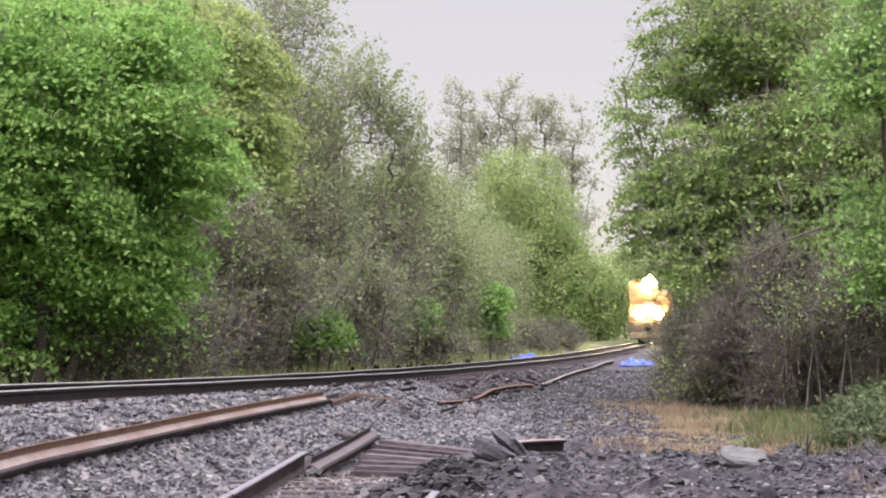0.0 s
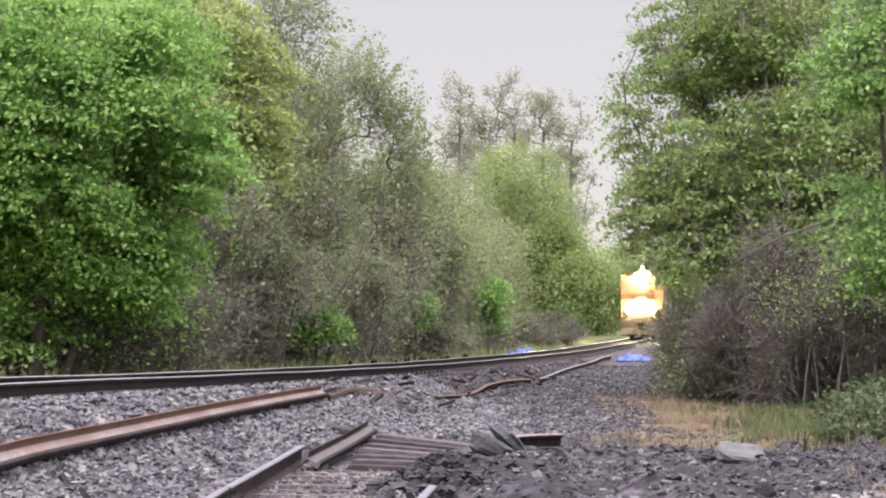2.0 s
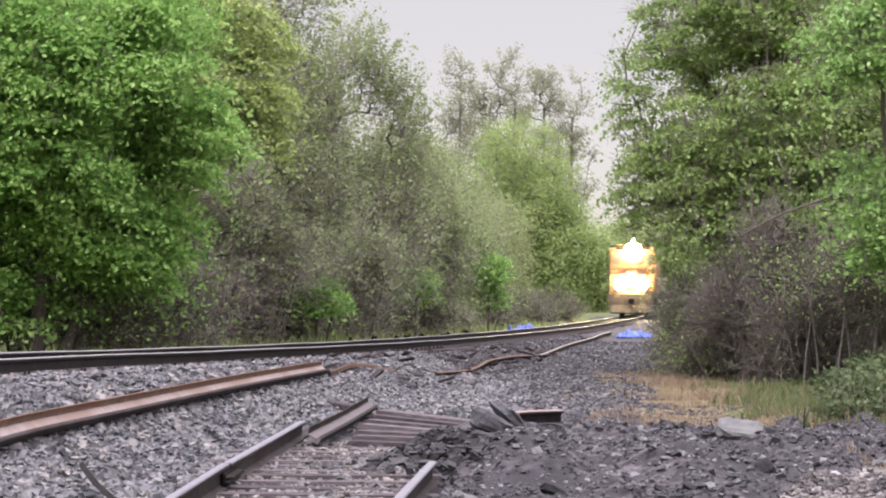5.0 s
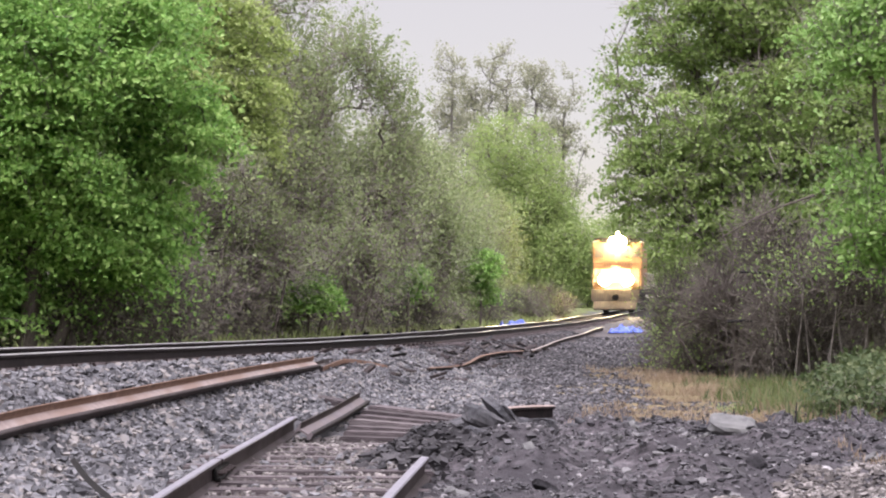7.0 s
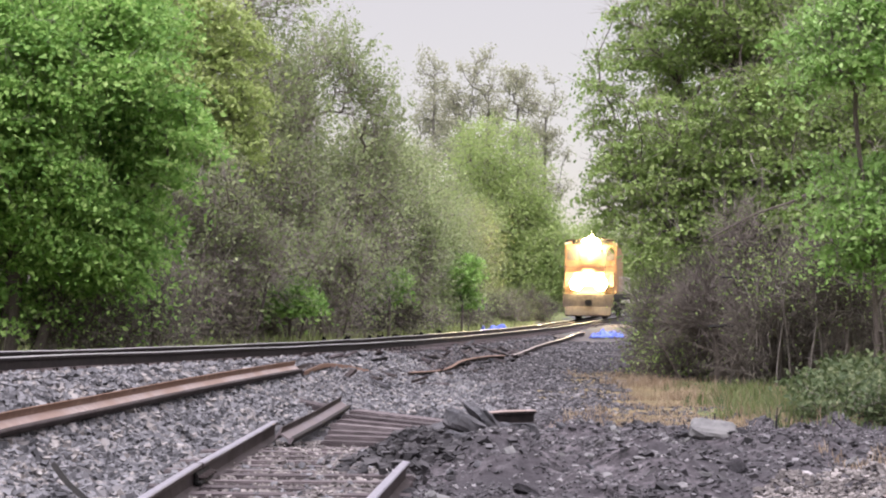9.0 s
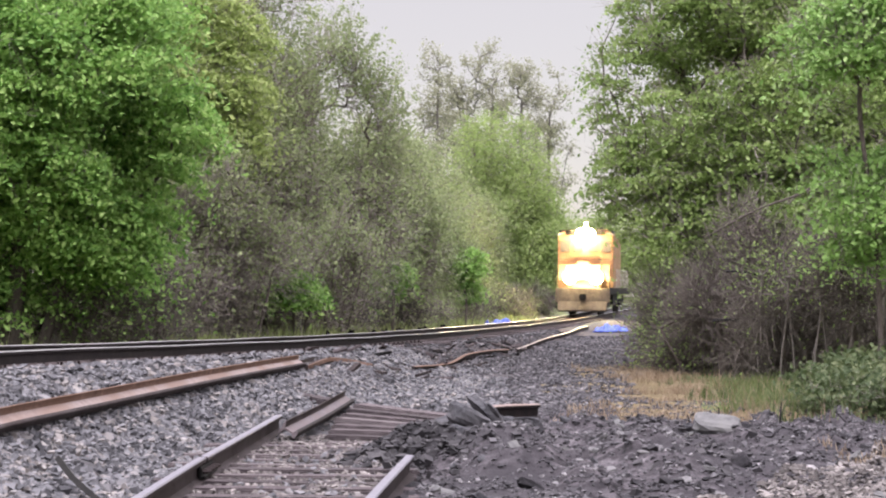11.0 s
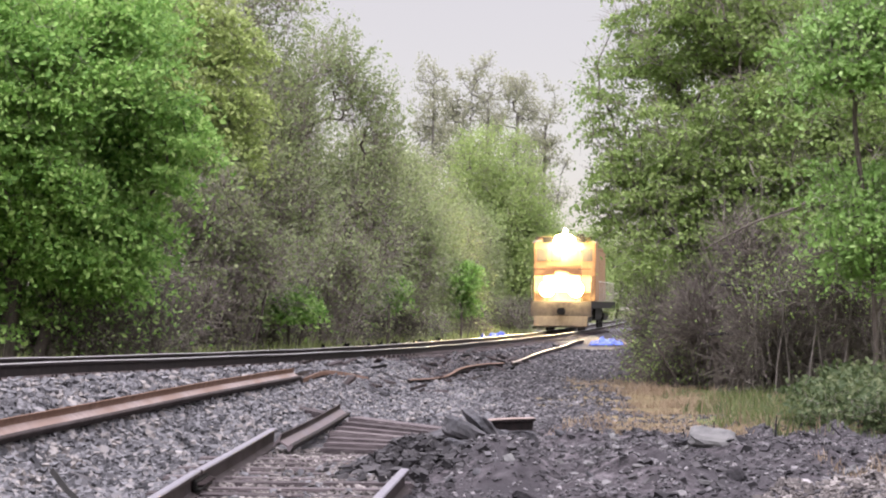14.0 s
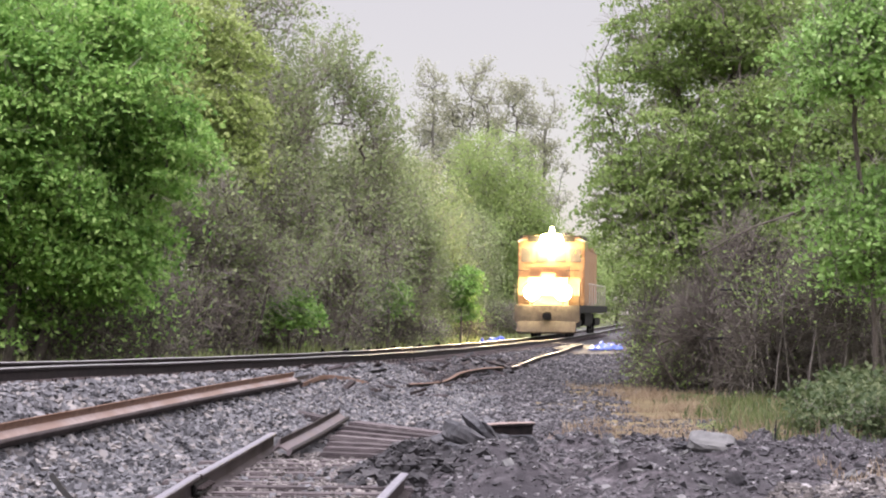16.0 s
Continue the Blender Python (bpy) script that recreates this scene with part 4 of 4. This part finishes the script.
for i, (bx, by, w, h) in enumerate(((-5.5, 45.2, 1.4, 5.0), (-4.4, 47.4, 1.2, 4.2), (-2.6, 56.0, 1.2, 3.6))):
    tree("bare_shrub", "tall bare grey-brown shrub with scattered opening buds", "shrub", (bx, by), [(-.5, 0, h * .6, -.6, 0), (.3, .2, h * .7, .5, 0), (0, -.3, h * .7, -.1, -.2), (.5, -.2, h * .6, .5, -.2)],
         [(0, 0, h * .45, w, 1.0, h * .45), (w * .3, 0, h * .7, w * .8, .8, h * .32)], 270, 16, 0.1, 0.08, M_OLIVE, 240 + i, 8, 0.9, 0.006, gap=-0.1, twig_mat=M_TWIG, group="bare shrubs", tuft=True, lift=0.7, power=0.46)
for i, (bx, by, w, zc, h) in enumerate(((-3.3, 51.6, .72, 1.9, 1.0), (1.85, 79.0, .78, 2.3, 1.6), (-0.85, 62.5, .5, 1.9, 0.9))):
    tree("green_bush", "leafy bright green bush among bare brush", "bush", (bx, by), [(0, 0, 1.6, .1, 0), (.2, .1, 1.2, .3, 0)],
         [(0, 0, zc, w * .8, .8, h * .8), (w * .5, 0, zc + h * .45, w * .5, .5, h * .35), (-w * .5, 0, zc + h * .1, w * .6, .5, h * .3), (w * .3, 0, zc - h * .5, w * .8, .7, h * .4)], 120, 40, 0.14, 0.17, M_MAPLE, 50 + i, 4, 0.45, 0.006, gap=0.02, layer=True, group="green bushes")
for i, (bx, by, w, h) in enumerate(((-10.0, 39.5, 1.6, 1.9), (-8.3, 40.5, 1.6, 1.9), (-6.9, 39.8, 1.5, 1.7), (-5.9, 41, 1.4, 1.7), (-11.5, 40, 2, 2.2))):
    tree("undergrowth", "shady leafy undergrowth below the maple", "bush", (bx, by), [(-.4, 0, .8, -.3, 0), (.3, .2, .9, .3, 0)],
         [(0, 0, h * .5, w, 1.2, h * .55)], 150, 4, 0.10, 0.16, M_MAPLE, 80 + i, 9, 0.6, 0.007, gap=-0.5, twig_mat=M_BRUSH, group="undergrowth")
# far end of the cutting
tree("willow_tree", "rounded pale green spring tree far along the line", TREE, (6.8, 175), [(0, 0, 10, .2, 0), (.5, 0, 8, 2.2, 0), (-.5, 0, 8, -2, 0)],
     [(0, 0, 9.6, 5.6, 4.6, 7.6), (1.6, -.7, 6.0, 5.2, 4, 5.4), (-2.4, -.4, 6.0, 4.8, 4, 5.4)], 1300, 60, 0.24, 0.5, M_WILLOW, 61, 5, 1.3, 0.014, droop=0.3, gap=-0.5)
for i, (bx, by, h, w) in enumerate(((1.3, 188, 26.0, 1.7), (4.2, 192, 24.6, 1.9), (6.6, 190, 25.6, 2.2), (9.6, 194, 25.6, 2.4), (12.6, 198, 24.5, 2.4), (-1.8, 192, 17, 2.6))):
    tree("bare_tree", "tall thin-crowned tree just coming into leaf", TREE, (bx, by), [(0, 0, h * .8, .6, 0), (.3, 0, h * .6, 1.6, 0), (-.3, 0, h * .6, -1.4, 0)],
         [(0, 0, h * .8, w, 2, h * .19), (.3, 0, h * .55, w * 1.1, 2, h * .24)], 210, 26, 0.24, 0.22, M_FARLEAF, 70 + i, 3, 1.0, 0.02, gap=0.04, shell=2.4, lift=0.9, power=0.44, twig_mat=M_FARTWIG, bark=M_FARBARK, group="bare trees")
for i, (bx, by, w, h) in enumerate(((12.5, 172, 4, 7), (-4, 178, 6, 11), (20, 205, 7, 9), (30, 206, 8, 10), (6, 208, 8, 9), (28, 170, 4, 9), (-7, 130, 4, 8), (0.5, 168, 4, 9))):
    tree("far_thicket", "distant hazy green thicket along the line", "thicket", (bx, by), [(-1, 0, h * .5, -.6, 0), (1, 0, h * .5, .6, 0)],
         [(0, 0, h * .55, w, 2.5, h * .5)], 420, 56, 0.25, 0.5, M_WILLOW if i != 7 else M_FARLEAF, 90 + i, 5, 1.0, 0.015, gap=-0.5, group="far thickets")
# right of the line
tree("leafy_tree", "spreading tree with mid-green leaves overhanging brush", TREE, (7.0, 40.5), [(0, 0, 5.5, -.3, 0), (-.6, .2, 3.6, -1.2, -.3), (.7, 0, 4, .8, 0)],
     [(-.9, 0, 5.6, 2.6, 2.3, 3.3), (-1.9, -.5, 4.0, 1.7, 1.6, 1.5), (-1.6, -1.6, 2.7, 1.2, .8, .9), (1.6, 0, 6, 3.2, 2.6, 3.4), (.6, -.9, 4.2, 2.9, 1.8, 1.6), (.9, -2.2, 3.2, 2.2, .8, .8), (-.6, 0, 7.6, 2.5, 2, 1.7)], 1500, 66, 0.1, 0.19, M_RIGHT, 21, 7, 0.55, 0.0075, gap=-0.26, low=1.7, layer=True, shell=2.6)
tree("leafy_tree", "young tree with bright green leaves by the weeds", TREE, (7.2, 30.5), [(0, 0, 4.5, -.3, 0)],
     [(-.1, 0, 4.8, 1.3, 1.3, 2.4), (.3, 0, 3.0, 1.25, 1.2, 1.6), (-.3, -.2, 5.2, 1.4, 1, 1.2), (.5, 0, 6.6, 1.4, 1.4, 1.2)], 560, 56, 0.1, 0.2, M_FRESH, 22, 5, 0.5, 0.006, gap=-0.06, low=1.7, layer=True, shell=2.6, power=0.32)
for i, (bx, by, w, h, per) in enumerate(((5.0, 38.6, 0.6, 1.5, 16), (5.1, 36.8, 0.5, 0.9, 18), (5.6, 36.6, 0.8, 1.6, 2), (6.5, 35.2, 1.0, 1.9, 2), (7.5, 34.2, 1.0, 2.2, 2), (5.95, 38.2, 0.9, 2.4, 14), (6.7, 37.4, 1.2, 2.9, 4), (7.6, 37.0, 1.3, 3.2, 3), (8.8, 36.6, 1.3, 3.4, 2),
                                                 (6.2, 40.0, 1.1, 2.9, 16), (7.1, 39.6, 1.5, 3.4, 8), (8.3, 39.4, 1.5, 3.8, 5))):
    tree("brush", "dense thicket of bare grey brush under the trees", "bush", (bx, by), [(-.6, 0, h * .6, -.5, 0), (.3, .2, h * .7, .5, 0), (0, -.3, h * .75, -.1, -.2), (.7, -.2, h * .6, .3, -.2), (-.2, .2, h * .7, .4, .1)],
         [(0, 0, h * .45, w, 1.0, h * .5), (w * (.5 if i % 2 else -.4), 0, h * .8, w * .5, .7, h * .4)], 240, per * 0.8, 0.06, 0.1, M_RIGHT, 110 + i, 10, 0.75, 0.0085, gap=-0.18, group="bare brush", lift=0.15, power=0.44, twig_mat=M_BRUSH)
limb = smooth_path([(5.3, 36.2, 2.55), (6.2, 36.0, 3.05), (6.9, 35.9, 3.3), (7.8, 35.8, 3.8)], 0.3)
lv, lf = tubes(limb[:-1], limb[1:], np.linspace(.014, .03, len(limb) - 1), np.linspace(.015, .031, len(limb) - 1), 6)
for i, (p, q, rr) in enumerate((((5.3, 35.6, 1.0), (6.6, 35.3, 0.85), .025), ((5.6, 36.0, 1.9), (6.5, 35.6, 1.65), .018), ((6.9, 35.4, 2.3), (8.2, 35.2, 2.5), .02))):
    mid = tuple((a + b) / 2 for a, b in zip(p, q))
    bp = smooth_path([p, (mid[0], mid[1], mid[2] + 0.1), q], 0.25)
    bv, bf = tubes(bp[:-1], bp[1:], np.full(len(bp) - 1, rr), np.full(len(bp) - 1, rr), 5)
    tagged(new("dead_branch", np_mesh("dead_branch", bv, bf, M_LUMP, smooth=True)), "dark dead branch lying across the brush", "branch", "dead branches")
for i, (bx, by) in enumerate(((6.5, 34.4), (7.0, 34.0), (7.5, 33.6), (7.9, 33.2), (6.1, 34.8))):
    tree("sapling", "pale bare sapling stems at the brush edge", "sapling", (bx, by), [(-.2, 0, 1.9, .15, 0), (.1, .1, 2.3, -.2, 0), (.3, 0, 1.6, .3, 0)], [(0, 0, 2.0, .5, .5, .7)], 22, 14, 0.06, 0.15, M_RIGHT, 170 + i, 4, 0.4, 0.007,
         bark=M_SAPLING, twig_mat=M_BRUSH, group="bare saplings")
tagged(new("dead_limb", np_mesh("dead_limb", lv, lf, M_BARK, smooth=True)), "bare leaning dead limb caught in the brush", "branch")


# ---------------------------------------------------------------- grass and weeds
def blades(name, label, n, area, h, mat, seed, w=0.012, keep=None):
    r = np.random.default_rng(seed)
    x, y = r.uniform(area[0], area[1], n), r.uniform(area[2], area[3], n)
    k = wave(x * 1.1, y * 1.1, seed) > -0.5 + 0.4 * r.random(n)
    if keep is not None:
        k &= keep(x, y)
    x, y = x[k], y[k]
    n = len(x)
    z = land(x, y) - 0.02
    hh = h * r.uniform(0.35, 1.2, n) * (0.75 + 0.4 * wave(x * 0.8, y * 0.8, seed + 2))
    a = r.uniform(0, 2 * np.pi, n)
    s = np.stack([np.cos(a), np.sin(a), 0 * a], -1) * w
    lean = np.stack([r.normal(0, .35, n), r.normal(0, .35, n), 0 * a], -1) * hh[:, None]
    p = np.stack([x, y, z], -1)
    mid = p + lean * 0.35 + np.stack([0 * a, 0 * a, hh * .6], -1)
    tp = p + lean + np.stack([0 * a, 0 * a, hh], -1)
    v = np.stack([p - s, p + s, mid + s * .7, mid - s * .7, tp], 1).reshape(-1, 3)
    i = np.arange(n) * 5
    f = np.concatenate([np.stack([i, i + 1, i + 2], -1), np.stack([i, i + 2, i + 3], -1), np.stack([i + 3, i + 2, i + 4], -1)])
    ob = new(name, np_mesh(name, v, f, mat))
    tagged(ob, label, "grass", kind="stuff")


blades("dry_grass", "dry straw-coloured grass by the brush", 20000, (1.3, 6.5, 22.2, 40), 0.2, M_DRY, 201, 0.006, lambda x, y: (x > 2.2 + 0.1 * (y - 23) + 0.9 * wave(y * 0.9, x * 0.9, 7) + 0.5 * wave(y * 3, x * 3, 8)) & (x < 3.8 + 0.9 * wave(x, y, 3) + 0.09 * (y - 23)))
blades("green_weeds", "green weeds and tall grass under the brush", 10000, (3.0, 10, 22.8, 36.5), 0.24, M_WEED, 202, 0.009, lambda x, y: x > 3.7 + 0.10 * (y - 23) + 0.9 * wave(x, y, 5))
blades("green_grass", "tall green grass between the straw and the weeds", 5200, (3.6, 6.0, 24, 33), 0.36, M_MEADOW, 209, 0.007, lambda x, y: (x > 3.75 + 0.1 * (y - 23) + 0.5 * wave(x, y, 5)) & (x < 5.0 + 0.1 * (y - 23) + 0.5 * wave(y, x, 6)))
blades("green_grass", "green grass strip along the far side of the line", 15000, (-14, 12, 30, 110), 0.44, M_GRASS, 203, 0.02, lambda x, y: (rel(x, y) < -2.6) & (rel(x, y) > -6.5))
blades("green_grass", "pale green grass fringe along the far rail", 18000, (-6, 12, 40, 105), 0.46, M_GRASS, 207, 0.02, lambda x, y: (rel(x, y) < -2.1) & (rel(x, y) > -4.0))
blades("dry_grass", "dry grass fringe beside the ballast", 8000, (-12, 14, 24, 120), 0.2, M_DRY, 204, 0.02, lambda x, y: (rel(x, y) < -2.1) & (rel(x, y) > -3.4))
blades("green_weeds", "grass tuft at the gravel edge", 1600, (3.75, 5.2, 12.5, 14.4), 0.16, M_WEED, 205, 0.006)
blades("dry_grass", "dry grass at the gravel edge", 1500, (3.6, 5.6, 14.5, 18), 0.18, M_DRY, 206, 0.006)
for i, (bx, by) in enumerate(((5.15, 24.2), (5.7, 23.6), (6.3, 26), (5.9, 28.5), (5.7, 25.6), (6.0, 24.6))):
    tree("weed_clump", "low leafy green weeds by the dirt", "weed", (bx, by), [(0, 0, .5, .1, 0), (.2, .1, .4, .1, 0)], [(0, 0, .26, .5, .5, .26)], 50, 22, 0.08, 0.1, M_WEED, 140 + i, 3, 0.2, 0.004, group="weed clumps")


for i, (bx, by, k) in enumerate(((6.0, 27.6, 0.6), (6.4, 28.4, 0.9), (6.6, 30.6, 0.8), (7.2, 29.4, 1.1))):
    tree("weed_shrub", "knee-high leafy green shrub at the brush edge", "shrub", (bx, by), [(0, 0, .5 * k, .1, 0), (.2, .1, .45 * k, .15, 0), (-.2, 0, .4 * k, -.1, 0)],
         [(0, 0, .34 * k, .5 * k, .4, .3 * k), (.25 * k, 0, .55 * k, .25 * k, .25, .25 * k)], 46, 22, 0.11, 0.1, M_WEED, 150 + i, 4, 0.22, 0.004, gap=-0.15, group="weed shrubs")
blades("dry_grass", "dry stalks standing among the green weeds", 2200, (3.5, 8, 22.8, 34), 0.3, M_DRY, 208, 0.006, lambda x, y: x > 3.5 + 0.10 * (y - 23) + 0.5 * wave(y, x, 9))


for x, y, h, lean in ((3.3, 21.7, 0.32, 0.01), (2.99, 21.6, 0.22, -0.04), (3.98, 21.7, 0.28, 0.02), (4.77, 21.4, 0.34, -0.24)):
    z = on_land(x, y) - 0.03
    stalk = smooth_path([(x, y, z), (x + lean * 0.4, y, z + h * 0.55), (x + lean, y + 0.02, z + h)], 0.06)
    sv, sf = tubes(stalk[:-1], stalk[1:], np.linspace(.013, .008, len(stalk) - 1), np.linspace(.0125, .007, len(stalk) - 1), 5)
    tagged(new("dead_stalk", np_mesh("dead_stalk", sv, sf, M_LUMP)), "thin dry weed stalk standing at the dirt edge", "weed", "dry stalks")


# ---------------------------------------------------------------- locomotive
def locomotive():
    loco = empty("locomotive", pose(0, 0, 0), "dark diesel locomotive with blazing headlights on the main line", "locomotive")

    def p(name, fn, mat, parent=loco, label="", at=None):
        bm = bmesh.new()
        fn(bm)
        return part(name, bm, mat, parent, label, at)

    def rounded(b, cx, cy, cz, sx, sy, sz, rad):
        r = bmesh.ops.create_cube(b, size=1)
        bmesh.ops.transform(b, matrix=Matrix.Translation((cx, cy, cz)) @ Matrix.Diagonal((sx, sy, sz, 1)), verts=r["verts"])
        bmesh.ops.bevel(b, geom=list({e for v in r["verts"] for e in v.link_edges}), offset=rad, segments=6, affect="EDGES")

    # the front faces -y
    p("underframe", lambda b: (box(b, 0, 10, 1.25, 2.9, 19.6, 0.35, .03), box(b, 0, 10, 0.8, 2.3, 5.5, 0.7, .1)), M_BLACK)
    p("pilot", lambda b: (box(b, 0, 0.25, 1.05, 2.9, 0.25, 0.75, .03), box(b, 0, 0.1, 0.45, 2.6, 0.2, 0.55, .04, Matrix.Rotation(radians(-18), 4, "X"))), M_PILOT, label="dark snow plough pilot, lightened for the brown glare")
    p("coupler", lambda b: (box(b, 0, -0.15, 0.95, 0.3, 0.6, 0.28, .04), box(b, 0.08, -0.45, 0.95, 0.34, 0.2, 0.34, .05)), M_BLACK)
    for sx in (-1, 1):
        for z in (0.45, 0.75, 1.05):
            p("step", lambda b: box(b, sx * 1.3, 0.45, z, 0.34, 0.35, 0.03, .005), M_BLACK)
        p("handrail", lambda b: (cyl(b, (sx * 1.42, 0.2, 1.75), "z", .02, 1.3, 8), cyl(b, (sx * 1.1, 0.3, 2.95), "x", .018, .6, 8)), M_BLACK)
    nose = p("nose", lambda b: (rounded(b, 0, 1.42, 2.25, 2.75, 1.7, 1.8, .5), box(b, 0, 0.56, 2.35, 0.62, 0.03, 1.0, .01)), M_LOCORED, label="dusty red rounded short hood, tinted for the glare")
    cab = p("cab", lambda b: (box(b, 0, 3.3, 2.9, 3.0, 2.4, 2.95, .06), box(b, 0, 2.6, 4.43, 2.7, 1.2, 0.25, .08)), M_LOCORED, label="dusty red driving cab, tinted for the glare")
    p("roof", lambda b: box(b, 0, 3.3, 4.47, 2.95, 2.6, 0.14, .06), M_LOCO, cab)
    for x in (-1.1, -0.42, 0.42, 1.1):
        p("windscreen", lambda b: box(b, x, 2.085, 3.66, 0.5, 0.03, 0.62, .02), M_WINDOW, cab, "dark cab window")
    for x in (-0.75, 0.75):
        p("number_board", lambda b: box(b, x, 1.97, 4.38, 0.62, 0.06, 0.24, .02), M_BLACK, cab)
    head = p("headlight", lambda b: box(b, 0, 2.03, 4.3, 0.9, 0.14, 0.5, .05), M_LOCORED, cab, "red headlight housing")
    # lenses oversized into glowing drums that stand in for the headlight glare
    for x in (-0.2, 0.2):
        p("lens", lambda b: cyl(b, (x, 1.78, 4.3), "y", .33, .36, 24, .27), M_HEAD, head, "blazing headlight lens, oversized for its glare")
    # beacon drawn as a tall glowing cone, for the glare's pointed top
    p("beacon", lambda b: cyl(b, (0, 2.3, 4.78), "z", .14, .34, 12, .06), M_MARK, cab, "amber roof beacon, coned for the glare's peak")
    p("horn", lambda b: [cyl(b, (0.7 + dx, 3.2, 4.66), "y", .03, .5, 10, .07) for dx in (-.12, 0, .12)], M_LOCO, cab)
    for x in (-0.68, 0.68):
        d = p("ditch_light", lambda b: box(b, x, 0.46, 2.0, 0.5, 0.2, 0.5, .05), M_BLACK, label="black ditch light housing")
        # ditch lens far over true size: its glow and spill replace the glare
        p("lens", lambda b: cyl(b, (x, 0.14, 2.0), "y", .36, .36, 32, .3), M_DITCH, d, "blazing ditch light lens, oversized for its glare")
        p("bracket", lambda b: box(b, x, 0.42, 1.65, 0.1, 0.12, 0.4, .01), M_BLACK, d)
    p("long_hood", lambda b: (box(b, 0, 11.6, 2.85, 1.9, 14.0, 2.8, .1), box(b, 0, 8, 4.3, 1.5, 3, 0.2, .05), box(b, 0, 15.5, 4.3, 1.8, 3.6, 0.22, .05)), M_LOCORED, label="dusty red long engine hood, tinted for the glare")
    for i in range(9):
        for sx in (-1, 1):
            p("hood_door", lambda b: box(b, sx * 0.96, 5.6 + i * 1.35, 2.7, 0.03, 1.2, 1.9, .01), M_LOCORED)
    for sx in (-1, 1):
        p("side_handrail", lambda b: cyl(b, (sx * 1.4, 11.8, 2.45), "y", .022, 13.6, 8), M_HANDRAIL, label="pale side handrail")
        for i in range(9):
            p("stanchion", lambda b: cyl(b, (sx * 1.4, 5.2 + i * 1.65, 1.94), "z", .024, 1.04, 8), M_HANDRAIL)
        # roof corners given pale paint for the light that catches them
        p("roof_edge", lambda b: box(b, sx * 1.28, 2.06, 4.36, 0.52, 0.1, 0.09, .02, Matrix.Rotation(radians(sx * 16), 4, "Y")), M_HANDRAIL, cab, "roof edge painted pale for the light on it")
    for y in (3.2, 16.6):
        p("bogie", lambda b: [box(b, sx * 1.05, y, 0.62, 0.16, 4.2, 0.4, .05) for sx in (-1, 1)], M_BLACK)
    wheels = []
    for y in (1.6, 3.2, 4.8, 15.0, 16.6, 18.2):
        w = p("wheelset", lambda b: [cyl(b, (sx * 0.76, 0, 0), "x", r, d, 28) for sx, r, d in ((-1, .51, .12), (1, .51, .12))] + [cyl(b, (0, 0, 0), "x", .09, 1.7, 12)], M_BLACK)
        for a in range(5):
            ang = a * 2 * math.pi / 5
            p("spoke_hole", lambda b: [cyl(b, (sx * 0.825, 0.3 * math.cos(ang), 0.3 * math.sin(ang)), "x", .06, .012, 10) for sx in (-1, 1)][:1], M_LOCO, w)
        wheels.append((w, y))
    return loco, wheels


loco, wheelsets = locomotive()


def motions():
    heading = -math.degrees(math.atan(SLOPE))
    speed = 3.5
    rows = []
    for i in range(33):
        t = i * 0.5
        y = 142.6 - speed * t
        tilt = math.degrees(math.atan((float(rail_top(y + 14)) - float(rail_top(y + 4))) / 10))
        rows.append((t, pose(float(line_x(y)), y, float(rail_top(y)), tilt, 0, heading)))
    walk(loco, rows)
    step = 0.1
    for w, y in wheelsets:
        walk(w, [(i * step, pose(0, y, 0.51, math.degrees(speed * i * step / COS / 0.51), 0, 0)) for i in range(161)])


motions()
